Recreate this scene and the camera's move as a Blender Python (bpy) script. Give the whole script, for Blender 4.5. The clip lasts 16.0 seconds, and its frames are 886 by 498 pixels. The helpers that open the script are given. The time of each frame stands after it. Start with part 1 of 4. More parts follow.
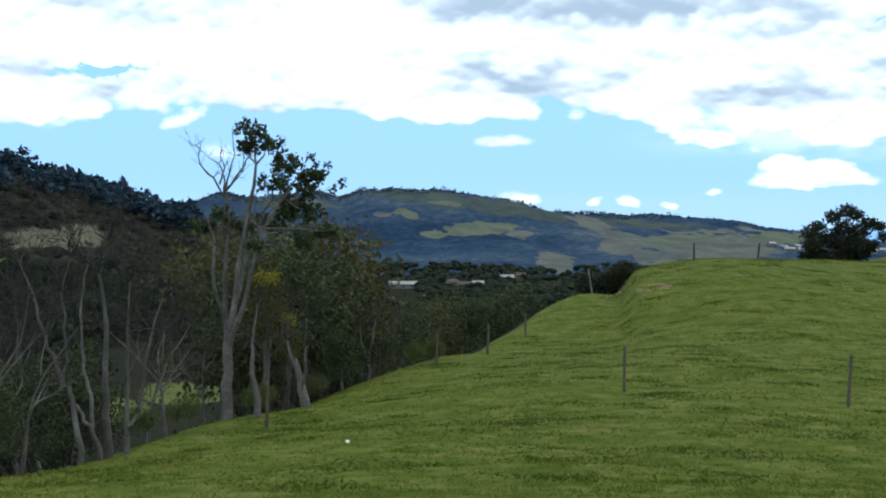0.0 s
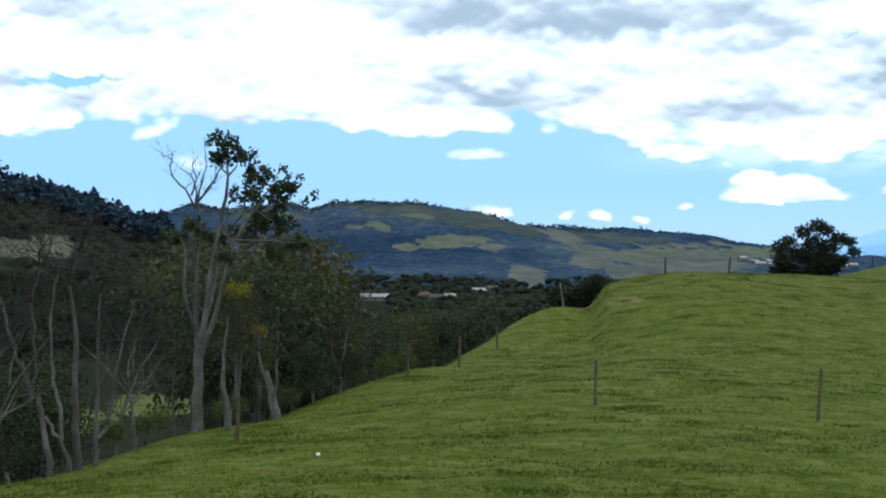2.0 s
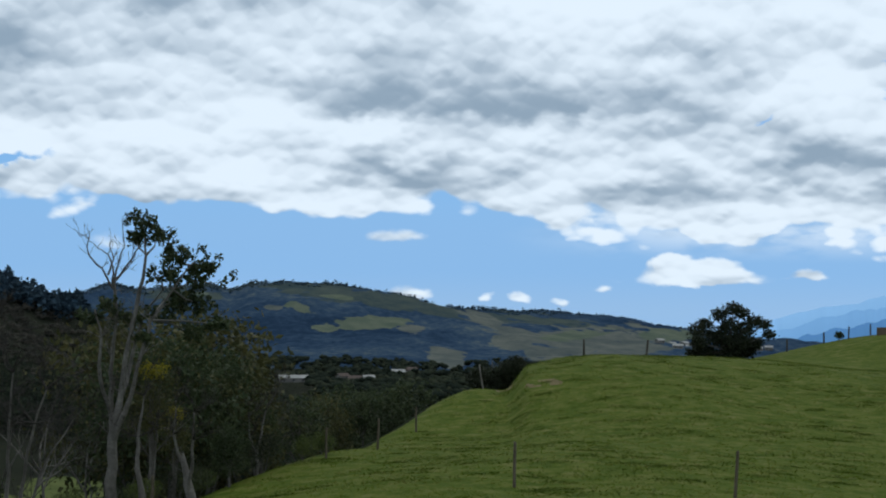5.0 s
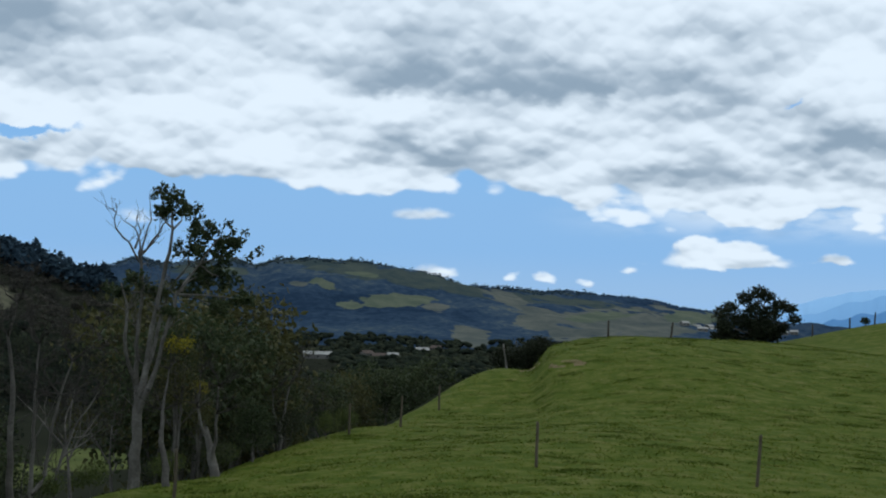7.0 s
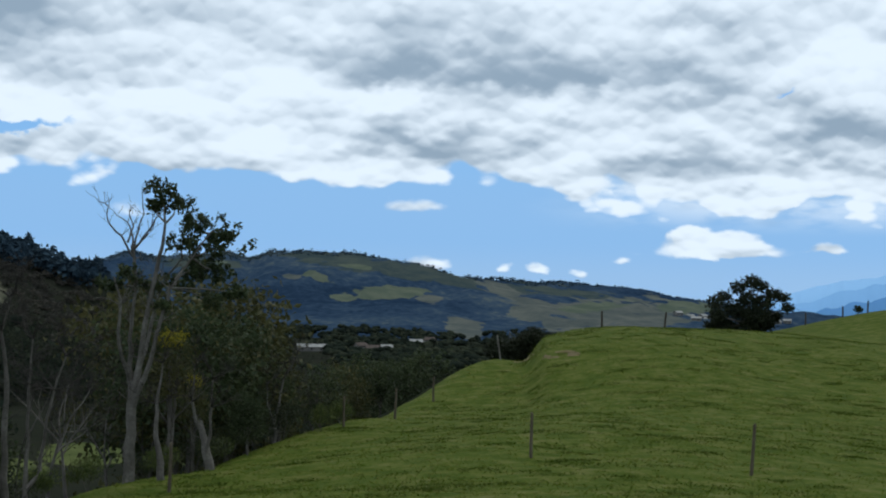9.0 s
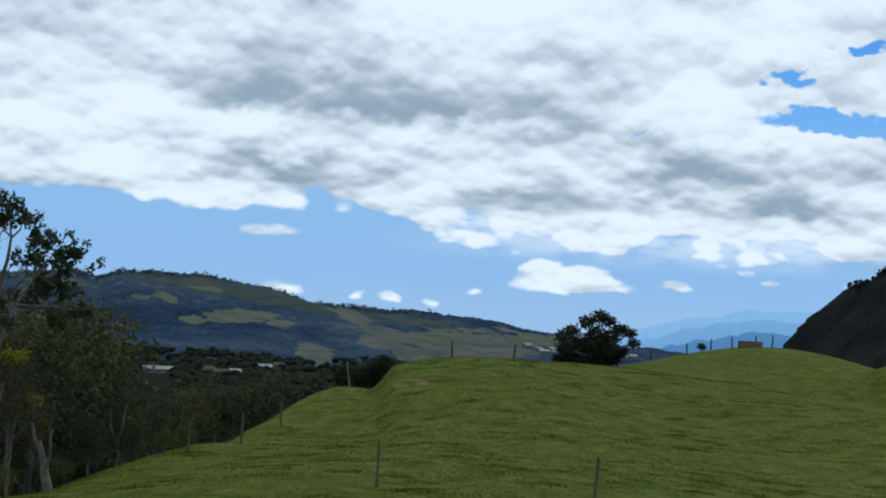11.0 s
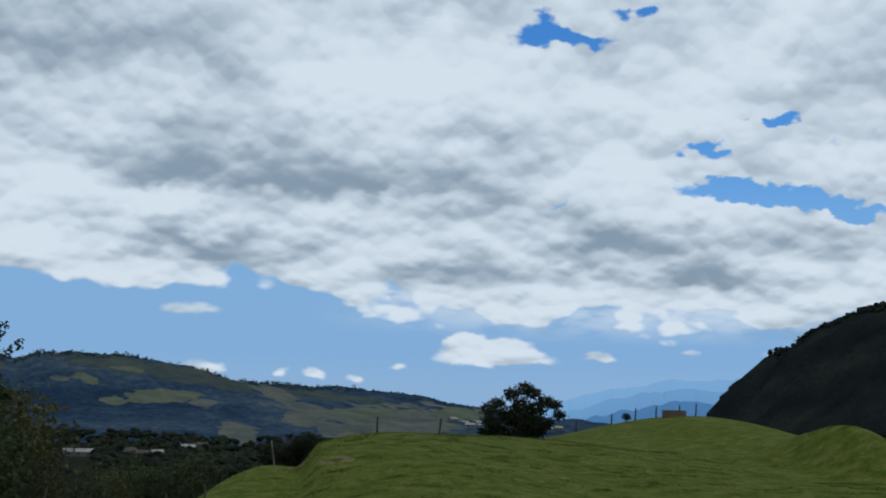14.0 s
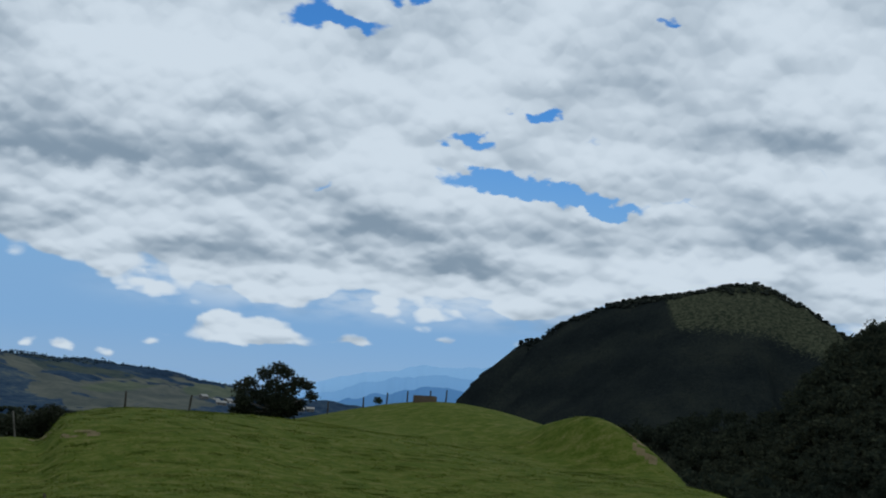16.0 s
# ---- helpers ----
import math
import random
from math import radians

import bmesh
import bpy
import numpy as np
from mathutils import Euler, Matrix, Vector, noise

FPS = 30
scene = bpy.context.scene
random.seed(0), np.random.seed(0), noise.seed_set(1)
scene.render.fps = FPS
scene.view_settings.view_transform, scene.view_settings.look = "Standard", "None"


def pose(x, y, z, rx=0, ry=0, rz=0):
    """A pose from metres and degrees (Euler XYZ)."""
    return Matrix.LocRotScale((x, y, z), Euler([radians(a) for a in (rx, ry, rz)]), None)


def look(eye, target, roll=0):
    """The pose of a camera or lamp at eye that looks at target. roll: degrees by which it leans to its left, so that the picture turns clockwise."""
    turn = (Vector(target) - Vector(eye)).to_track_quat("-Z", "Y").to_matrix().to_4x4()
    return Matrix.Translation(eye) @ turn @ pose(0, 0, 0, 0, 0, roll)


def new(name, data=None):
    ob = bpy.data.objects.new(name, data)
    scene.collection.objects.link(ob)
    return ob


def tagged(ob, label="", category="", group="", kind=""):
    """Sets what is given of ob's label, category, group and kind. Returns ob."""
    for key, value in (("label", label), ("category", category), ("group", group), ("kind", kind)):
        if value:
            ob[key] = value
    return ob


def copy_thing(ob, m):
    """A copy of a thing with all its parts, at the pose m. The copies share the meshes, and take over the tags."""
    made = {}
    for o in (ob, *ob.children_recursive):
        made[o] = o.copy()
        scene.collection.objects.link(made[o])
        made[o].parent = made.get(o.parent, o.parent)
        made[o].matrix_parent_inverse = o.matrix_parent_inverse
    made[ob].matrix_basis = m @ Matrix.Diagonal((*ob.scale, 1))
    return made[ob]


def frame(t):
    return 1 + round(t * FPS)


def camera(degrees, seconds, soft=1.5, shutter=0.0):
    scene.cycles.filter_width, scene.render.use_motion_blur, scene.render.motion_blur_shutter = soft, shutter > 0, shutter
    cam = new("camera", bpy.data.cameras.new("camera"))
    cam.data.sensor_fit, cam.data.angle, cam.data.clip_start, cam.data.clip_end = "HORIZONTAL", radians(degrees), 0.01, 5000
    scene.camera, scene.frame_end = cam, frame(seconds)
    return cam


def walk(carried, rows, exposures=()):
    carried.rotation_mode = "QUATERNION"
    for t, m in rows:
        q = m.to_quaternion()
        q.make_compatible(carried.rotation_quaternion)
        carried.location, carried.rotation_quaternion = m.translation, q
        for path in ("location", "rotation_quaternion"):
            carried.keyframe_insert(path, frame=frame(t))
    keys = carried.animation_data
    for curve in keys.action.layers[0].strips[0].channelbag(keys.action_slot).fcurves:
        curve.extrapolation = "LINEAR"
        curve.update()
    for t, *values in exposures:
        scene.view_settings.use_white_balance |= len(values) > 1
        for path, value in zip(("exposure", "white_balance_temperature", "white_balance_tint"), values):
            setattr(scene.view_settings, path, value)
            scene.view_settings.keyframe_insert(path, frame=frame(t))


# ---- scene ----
FOV = 33.55
cam = camera(FOV, 16.0, soft=2.0)
EYE = (0.0, 0.0, 1.7)
# seconds, pitch, roll, yaw
PATH = [(0, -1.45, 0.00, 0.00), (0.5, -0.48, -0.26, -0.52), (1, -0.91, -0.55, -0.94), (1.5, -0.60, 0.18, -0.07), (2, -0.95, -0.34, -1.08),
        (2.5, -0.82, 0.02, -0.97), (3, -0.53, 0.43, -1.52), (3.5, 2.44, -0.09, -2.56), (4, 2.70, 0.80, -2.69), (4.2, 2.45, 0.08, -4.43),
        (6.3, 2.04, -1.85, -3.51), (6.5, 1.80, -1.98, -3.65), (7, 1.40, -1.57, -3.24), (7.5, 1.81, -2.44, -2.84), (8, 0.91, -2.11, -3.18),
        (8.5, 1.05, -1.29, -2.66), (9, 1.08, -1.13, -3.50), (9.5, 0.08, -0.74, -6.27), (10, 1.21, -2.49, -7.02), (10.2, 2.07, -2.35, -7.84),
        (12.3, 2.63, -3.39, -9.98), (12.5, 3.42, -2.70, -9.52), (13, 5.33, -0.73, -11.14), (13.5, 5.19, -1.71, -11.53), (14, 5.38, -1.77, -12.19),
        (14.5, 5.63, -3.02, -14.99), (15, 5.82, -3.84, -17.77), (15.5, 5.90, -3.68, -19.45), (16, 5.15, -4.06, -21.75)]
# seconds, stops
EXPOSURES = [(0, 0.6), (1.0, 0.55), (3.0, 0.5), (3.4, 0.2), (4.0, -0.08), (6.5, -0.12), (10.0, -0.05), (12.5, -0.2), (13.5, -0.32), (16.0, -0.45)]
walk(cam, [(t, pose(*EYE, 90 + p, r, y)) for t, p, r, y in PATH], EXPOSURES)

# ---- small helpers for node trees ----
def put(tree, socket, v):
    if isinstance(v, bpy.types.NodeSocket):
        tree.links.new(v, socket)
    elif isinstance(v, tuple) and len(v) == 3 and socket.type == "RGBA":
        socket.default_value = (*v, 1)
    else:
        socket.default_value = v


def calc(tree, op, a, b=0.0, c=0.0):
    n = tree.nodes.new("ShaderNodeMath")
    n.operation = op
    for s, v in zip(n.inputs, (a, b, c)):
        put(tree, s, v)
    return n.outputs[0]


def vec(tree, op, a, b=(0, 0, 0), c=(0, 0, 0)):
    n = tree.nodes.new("ShaderNodeVectorMath")
    n.operation = op
    for s, v in zip(n.inputs, (a, b, c)):
        put(tree, s, v)
    return n.outputs["Value"] if op in ("DOT_PRODUCT", "LENGTH") else n.outputs[0]


def span(tree, v, a, b, lo=0.0, hi=1.0):
    n = tree.nodes.new("ShaderNodeMapRange")
    n.interpolation_type = "SMOOTHSTEP"
    for s, x in zip(n.inputs, (v, a, b, lo, hi)):
        put(tree, s, x)
    return n.outputs[0]


def grain(tree, at, scale, detail=4.0, rough=0.55, twist=0.0):
    n = tree.nodes.new("ShaderNodeTexNoise")
    put(tree, n.inputs["Vector"], at)
    n.inputs["Scale"].default_value, n.inputs["Detail"].default_value = scale, detail
    n.inputs["Roughness"].default_value, n.inputs["Distortion"].default_value = rough, twist
    return n.outputs["Fac"]


def blend(tree, fac, a, b):
    n = tree.nodes.new("ShaderNodeMix")
    n.data_type = "RGBA"
    put(tree, n.inputs[0], fac)
    put(tree, n.inputs[6], a)
    put(tree, n.inputs[7], b)
    return n.outputs[2]


# ---- sky, clouds and sun ----
SUN_HEIGHT, SUN_BEARING = 58.0, 24.0
world = bpy.data.worlds.new("sky")
scene.world = world
world.use_nodes = True
tree = world.node_tree
tree.nodes.clear()
way = tree.nodes.new("ShaderNodeTexCoord").outputs["Generated"]
axes = tree.nodes.new("ShaderNodeSeparateXYZ")
put(tree, axes.inputs[0], way)
sx, sy, sz = axes.outputs
bearing = calc(tree, "MULTIPLY", calc(tree, "ARCTAN2", sx, sy), 57.2958)
rise = calc(tree, "MULTIPLY", calc(tree, "ARCSINE", sz), 57.2958)


def cloud_plane(lift):
    """Place on the cloud deck: clouds look flatter and narrower towards the horizon. lift: degrees further up."""
    n = tree.nodes.new("ShaderNodeCombineXYZ")
    put(tree, n.inputs[0], calc(tree, "MULTIPLY", bearing, 0.34))
    put(tree, n.inputs[1], calc(tree, "MULTIPLY", calc(tree, "LOGARITHM", calc(tree, "ADD", calc(tree, "MAXIMUM", rise, -2.0), 9.0 + lift), math.e), 8.0))
    n.inputs[2].default_value = 3.7
    return n.outputs[0]


ragged = tree.nodes.new("ShaderNodeTexNoise")
put(tree, ragged.inputs["Vector"], way)
ragged.inputs["Scale"].default_value, ragged.inputs["Detail"].default_value = 30.0, 2.0
wisps = tree.nodes.new("ShaderNodeTexNoise")
put(tree, wisps.inputs["Vector"], vec(tree, "MULTIPLY", way, (1, 1, 1.8)))
wisps.inputs["Scale"].default_value, wisps.inputs["Detail"].default_value = 85.0, 3.0
place2 = tree.nodes.new("ShaderNodeCombineXYZ")
put(tree, place2.inputs[0], bearing)
put(tree, place2.inputs[1], rise)
place2.inputs[2].default_value = 0.0
shift = vec(tree, "MULTIPLY", vec(tree, "SUBTRACT", ragged.outputs["Color"], (0.5, 0.5, 0.5)), (3.0, 1.7, 0))
fray = vec(tree, "MULTIPLY", vec(tree, "SUBTRACT", wisps.outputs["Color"], (0.5, 0.5, 0.5)), (0.8, 0.55, 0))
spot = vec(tree, "ADD", place2.outputs[0], vec(tree, "ADD", shift, fray))
crisp = vec(tree, "ADD", place2.outputs[0], vec(tree, "ADD", vec(tree, "MULTIPLY", shift, (0.4, 0.22, 0)), vec(tree, "MULTIPLY", fray, (1.1, 0.7, 0))))


def patches(rows, spot, flat=1.0):
    """Sum of soft patches: bearing, elevation, half width, half height (degrees), weight. flat below one: fading more slowly upwards than downwards."""
    total = 0.0
    for a, e, wide, high, weight in rows:
        v = vec(tree, "MULTIPLY_ADD", spot, (1 / wide, 1 / high, 0), (-a / wide, -e / high, 0))
        if flat != 1.0:
            axis = tree.nodes.new("ShaderNodeSeparateXYZ")
            put(tree, axis.inputs[0], v)
            up = calc(tree, "MINIMUM", axis.outputs[1], calc(tree, "MULTIPLY", axis.outputs[1], flat))
            square = calc(tree, "MULTIPLY_ADD", up, up, calc(tree, "MULTIPLY", axis.outputs[0], axis.outputs[0]))
        else:
            square = vec(tree, "DOT_PRODUCT", v, v)
        g = calc(tree, "EXPONENT", calc(tree, "MULTIPLY", square, -1.0))
        total = calc(tree, "MULTIPLY_ADD", g, weight, total)
    return total


SINGLE_CLOUDS = [(2.6, 2.68, 2.0, 0.3, 0.62), (14.3, 1.10, 2.5, 0.30, 0.95), (12.8, 1.75, 0.7, 0.3, 0.75), (14.3, 1.5, 1.3, 0.34, 0.75), (18.1, 1.29, 0.75, 0.17, 0.7), (3.0, 0.45, 0.9, 0.28, 0.62),
                 (5.9, 0.38, 0.45, 0.22, 0.62), (7.2, 0.40, 0.6, 0.24, 0.7), (10.4, 0.71, 0.55, 0.15, 0.5), (8.9, 0.2, 0.5, 0.15, 0.5), (-8.4, 2.4, 1.3, 0.5, 0.45), (25.0, 2.8, 1.0, 0.24, 0.5),
                 (21.6, 1.5, 0.35, 0.13, 0.4), (24.9, 1.6, 0.7, 0.16, 0.45), (8.8, 3.2, 1.4, 0.45, 0.3), (14.6, 3.0, 2.2, 0.35, 0.32)]
BLUE_GAPS = [(-12.8, 5.35, 2.0, 0.36, -0.95), (16.8, 7.31, 0.7, 0.17, -0.45), (7.8, 6.84, 0.6, 0.2, -0.35), (-8.0, 4.0, 1.3, 0.3, -0.35), (15.7, 13.8, 1.2, 0.65, -1.1), (17.5, 13.6, 1.3, 0.35, -0.7),
             (19.8, 14.7, 1.1, 0.4, -0.9), (22.2, 9.5, 0.95, 0.42, -0.95), (24.5, 10.45, 0.7, 0.34, -0.85), (22.6, 7.95, 1.7, 0.42, -1.05), (25.2, 7.55, 2.3, 0.42, -1.15), (27.6, 7.2, 1.5, 0.30, -1.20),
             (30.4, 7.6, 1.3, 0.15, -0.4), (29.6, 14.3, 0.55, 0.2, -0.55), (26.7, 9.57, 0.6, 0.2, -0.45), (16.2, 7.1, 0.7, 0.17, -0.4), (35.8, 8.6, 0.55, 0.17, -0.4)]
GREY_BASES = [(-12.4, 9.3, 3.4, 0.8, 0.62), (-7.6, 11.9, 5.2, 0.8, 0.55), (-14.5, 7.6, 2.6, 0.5, 0.4), (6.2, 7.75, 6.6, 0.42, 0.60), (4.8, 9.2, 7.5, 1.6, 0.20), (1.7, 4.9, 2.9, 0.42, 0.55), (18.8, 5.9, 1.3, 0.3, 0.3),
              (14.6, 4.5, 2.6, 0.28, 0.25), (-2.8, 12.6, 5.0, 0.9, 0.28), (19.8, 5.65, 2.8, 0.34, 0.45), (23.3, 4.25, 4.6, 0.3, 0.5), (11.7, 5.8, 1.4, 0.35, 0.3), (6.4, 6.1, 1.8, 0.25, 0.28), (32.4, 9.8, 4.0, 0.55, 0.5),
              (35.3, 6.45, 1.8, 0.36, 0.4), (17.3, 5.1, 2.6, 0.22, 0.32), (37.2, 5.9, 2.0, 0.24, 0.32), (13.5, 9.9, 2.6, 0.5, 0.25), (26.5, 11.6, 3.2, 0.5, 0.22)]
SUNLIT_TOPS = [(14.2, 1.3, 2.0, 0.5, 0.5), (0.7, 7.0, 1.6, 0.55, 0.6), (9.2, 11.8, 3.4, 1.2, 0.35), (-3.3, 5.0, 1.6, 0.6, 0.5), (3.8, 6.0, 1.5, 0.32, 0.45), (-0.4, 3.8, 2.6, 0.3, 0.4), (-12.4, 3.9, 2.8, 0.4, 0.4),
               (11.5, 14.0, 0.9, 0.5, 0.5), (6.2, 12.1, 1.2, 0.5, 0.4), (1.8, 6.9, 1.6, 0.42, 0.3), (23.4, 5.4, 1.2, 0.42, 0.45), (31.4, 5.4, 1.6, 0.36, 0.45), (19.1, 8.4, 1.4, 0.4, 0.4), (21.3, 7.7, 1.4, 0.4, 0.4),
               (29.8, 7.2, 1.4, 0.32, 0.5), (33.7, 5.0, 1.2, 0.45, 0.5), (27.4, 6.7, 1.2, 0.3, 0.45), (10.6, 7.2, 3.5, 0.3, 0.3), (-10.8, 6.6, 3.4, 0.7, 0.35)]


def rolls(at):
    """Broad swells of the cloud deck."""
    return grain(tree, at, 0.55, 2.0, 0.45)


def heads(at, scale, warp):
    """Rounded cloud heads, highest in their middle: 0 to 1."""
    n = tree.nodes.new("ShaderNodeTexVoronoi")
    n.feature, n.voronoi_dimensions = "SMOOTH_F1", "2D"
    bent = vec(tree, "ADD", at, vec(tree, "MULTIPLY", vec(tree, "ADD", vec(tree, "SUBTRACT", ragged.outputs["Color"], (0.5, 0.5, 0.5)), vec(tree, "MULTIPLY", vec(tree, "SUBTRACT", wisps.outputs["Color"], (0.5, 0.5, 0.5)), (0.7, 0.7, 0))), (warp, warp, 0)))
    put(tree, n.inputs["Vector"], bent)
    n.inputs["Scale"].default_value, n.inputs["Smoothness"].default_value = scale, 0.22
    return calc(tree, "SUBTRACT", 1.0, n.outputs["Distance"])


here = cloud_plane(0.0)
swell, swell_above = rolls(here), rolls(cloud_plane(0.9))
SIZES = ((0.60, 0.40, 0.70), (1.5, 0.20, 0.30), (3.5, 0.09, 0.13))
tops = [(heads(here, s, w), heads(cloud_plane(lift), s, w)) for s, w, lift in SIZES]
heap = calc(tree, "MULTIPLY_ADD", tops[0][0], 0.36, calc(tree, "MULTIPLY_ADD", tops[1][0], 0.20, calc(tree, "MULTIPLY_ADD", tops[2][0], 0.09, calc(tree, "MULTIPLY_ADD", swell, 0.55, -0.28))))
# the cloud deck closes in above four degrees; below it only single clouds and, to the east, thin streaks
east = span(tree, bearing, 6.0, 15.0)
edge = calc(tree, "ADD", calc(tree, "MULTIPLY_ADD", calc(tree, "SUBTRACT", heap, 0.48), 2.6, rise), calc(tree, "MULTIPLY", east, 0.7))
deck = calc(tree, "MULTIPLY_ADD", span(tree, edge, 2.7, 4.1), 0.95, -0.40)
gaps = patches(BLUE_GAPS, vec(tree, "ADD", spot, vec(tree, "MULTIPLY", fray, (0.8, 0.7, 0))))
body = calc(tree, "ADD", calc(tree, "ADD", heap, deck), calc(tree, "ADD", patches(SINGLE_CLOUDS, crisp, 0.6), gaps))
cover = span(tree, body, 0.30, 0.62)
# thin, streaky veil under the deck to the east
streak = grain(tree, vec(tree, "MULTIPLY", here, (1.0, 1.6, 1)), 1.1, 4.0, 0.55)
veil = calc(tree, "MULTIPLY", calc(tree, "MULTIPLY", east, span(tree, rise, 1.7, 3.2)), calc(tree, "MULTIPLY", span(tree, streak, 0.30, 0.62), 0.75))
cover = calc(tree, "MAXIMUM", cover, calc(tree, "MULTIPLY", veil, span(tree, gaps, -0.45, -0.1)))
under = calc(tree, "MULTIPLY", calc(tree, "SUBTRACT", swell_above, swell), 1.5)
for (at_here, at_above), weight in zip(tops, (0.72, 0.62, 0.46)):
    under = calc(tree, "MULTIPLY_ADD", calc(tree, "SUBTRACT", at_above, at_here), weight, under)
thick = calc(tree, "MULTIPLY", calc(tree, "SUBTRACT", swell, 0.5), calc(tree, "MULTIPLY", span(tree, rise, 4.0, 9.0), 0.75))
shade = calc(tree, "ADD", calc(tree, "ADD", under, thick), calc(tree, "MULTIPLY_ADD", patches(SUNLIT_TOPS, spot), -0.68, 0.22))
shade = calc(tree, "ADD", shade, patches(GREY_BASES, spot, 0.5))
shade = calc(tree, "MULTIPLY_ADD", calc(tree, "SUBTRACT", grain(tree, here, 5.0, 3.0, 0.5), 0.5), 0.12, shade)
shade = span(tree, shade, -0.10, 1.02)
white, grey = (0.835, 0.965, 1.09), (0.30, 0.41, 0.53)
cloud = tree.nodes.new("ShaderNodeBackground")
put(tree, cloud.inputs[0], blend(tree, shade, white, grey))
cloud.inputs[1].default_value = 1.0
sky = tree.nodes.new("ShaderNodeTexSky")
sky.sky_type, sky.sun_disc = "NISHITA", False
sky.sun_elevation, sky.sun_rotation = radians(SUN_HEIGHT), radians(SUN_BEARING)
sky.altitude, sky.air_density, sky.dust_density, sky.ozone_density = 2500.0, 1.0, 0.3, 3.0
clear = tree.nodes.new("ShaderNodeBackground")
tint = tree.nodes.new("ShaderNodeMix")
tint.data_type, tint.blend_type = "RGBA", "MULTIPLY"
tint.inputs[0].default_value = 1.0
put(tree, tint.inputs[6], sky.outputs[0])
put(tree, tint.inputs[7], (0.34, 0.80, 1.20))
put(tree, clear.inputs[0], tint.outputs[2])
clear.inputs[1].default_value = 0.1
# thin haze over the far lowland, close to the horizon
haze = tree.nodes.new("ShaderNodeBackground")
put(tree, haze.inputs[0], blend(tree, span(tree, rise, -0.3, 1.6), (0.33, 0.555, 0.86), (0.28, 0.53, 0.88)))
mixes = []
for fac, first, second in ((calc(tree, "MULTIPLY", span(tree, rise, 12.0, 2.5), 1.0), clear.outputs[0], haze.outputs[0]), (cover, None, cloud.outputs[0])):
    m = tree.nodes.new("ShaderNodeMixShader")
    put(tree, m.inputs[0], fac)
    tree.links.new(first or mixes[-1].outputs[0], m.inputs[1])
    tree.links.new(second, m.inputs[2])
    mixes.append(m)
tree.links.new(mixes[-1].outputs[0], tree.nodes.new("ShaderNodeOutputWorld").inputs[0])

lamp = bpy.data.lights.new("sun", "SUN")
lamp.energy, lamp.angle, lamp.color = 1.1, radians(10), (1.0, 0.95, 0.87)
sun = new("sun", lamp)
far = Vector((math.sin(radians(SUN_BEARING)) * math.cos(radians(SUN_HEIGHT)), math.cos(radians(SUN_BEARING)) * math.cos(radians(SUN_HEIGHT)), math.sin(radians(SUN_HEIGHT))))
sun.matrix_world = look(far * 100, (0, 0, 0))


# ---- materials ----
def surface(name, tones, coarse, fine, rough=0.9, relief=0.0, leaf=0.0, pieces=0.0, spec=0.1, third=0.0, over=()):
    """A rough natural surface. tones: (place, colour) from dark to light; coarse and fine: scales of its two grains;
    relief: depth of the bump;
    leaf: share of light let through; pieces: how much single pieces differ; third: scale of a finest grain;
    over: (mask, dark, light) of other ground or painted sunlight laid over it where the mesh's mask is above nought."""
    mat = bpy.data.materials.new(name)
    mat.use_nodes = True
    t = mat.node_tree
    b = t.nodes["Principled BSDF"]
    geo = t.nodes.new("ShaderNodeNewGeometry")
    at = geo.outputs["Position"]
    fac = calc(t, "MULTIPLY_ADD", grain(t, at, coarse, 3.0), 0.62, calc(t, "MULTIPLY", grain(t, at, fine, 4.0, 0.65), 0.38))
    if third:
        fac = calc(t, "MULTIPLY_ADD", calc(t, "SUBTRACT", grain(t, at, third, 3.0, 0.7), 0.5), 0.55, fac)
    if pieces:
        fac = calc(t, "MULTIPLY_ADD", calc(t, "SUBTRACT", geo.outputs["Random Per Island"], 0.5), pieces, fac)
    ramp = t.nodes.new("ShaderNodeValToRGB")
    put(t, ramp.inputs[0], fac)
    e = ramp.color_ramp.elements
    for k, (where, colour) in enumerate(tones):
        if k >= len(e):
            e.new(where)
        e[k].position, e[k].color = where, (*colour, 1)
    colour = ramp.outputs[0]
    for mask, dark, light in over:
        laid = t.nodes.new("ShaderNodeAttribute")
        laid.attribute_name = mask
        mottle = grain(t, at, fine * 1.5, 5.0, 0.7)
        colour = blend(t, span(t, calc(t, "MULTIPLY_ADD", calc(t, "SUBTRACT", mottle, 0.5), 2.4, laid.outputs["Fac"]), -0.10, 0.16), colour, blend(t, span(t, grain(t, at, fine, 6.0, 0.72), 0.34, 0.66), dark, light))
    put(t, b.inputs["Base Color"], colour)
    b.inputs["Roughness"].default_value, b.inputs["Specular IOR Level"].default_value = rough, spec
    if relief:
        n = t.nodes.new("ShaderNodeBump")
        n.inputs["Strength"].default_value, n.inputs["Distance"].default_value = 1.0, relief
        put(t, n.inputs["Height"], grain(t, at, fine, 5.0, 0.65))
        put(t, b.inputs["Normal"], n.outputs[0])
    if leaf:
        mix, through_leaf = t.nodes.new("ShaderNodeMixShader"), t.nodes.new("ShaderNodeBsdfTranslucent")
        put(t, through_leaf.inputs[0], ramp.outputs[0])
        mix.inputs[0].default_value = leaf
        t.links.new(b.outputs[0], mix.inputs[1])
        t.links.new(through_leaf.outputs[0], mix.inputs[2])
        t.links.new(mix.outputs[0], t.nodes["Material Output"].inputs[0])
    return mat


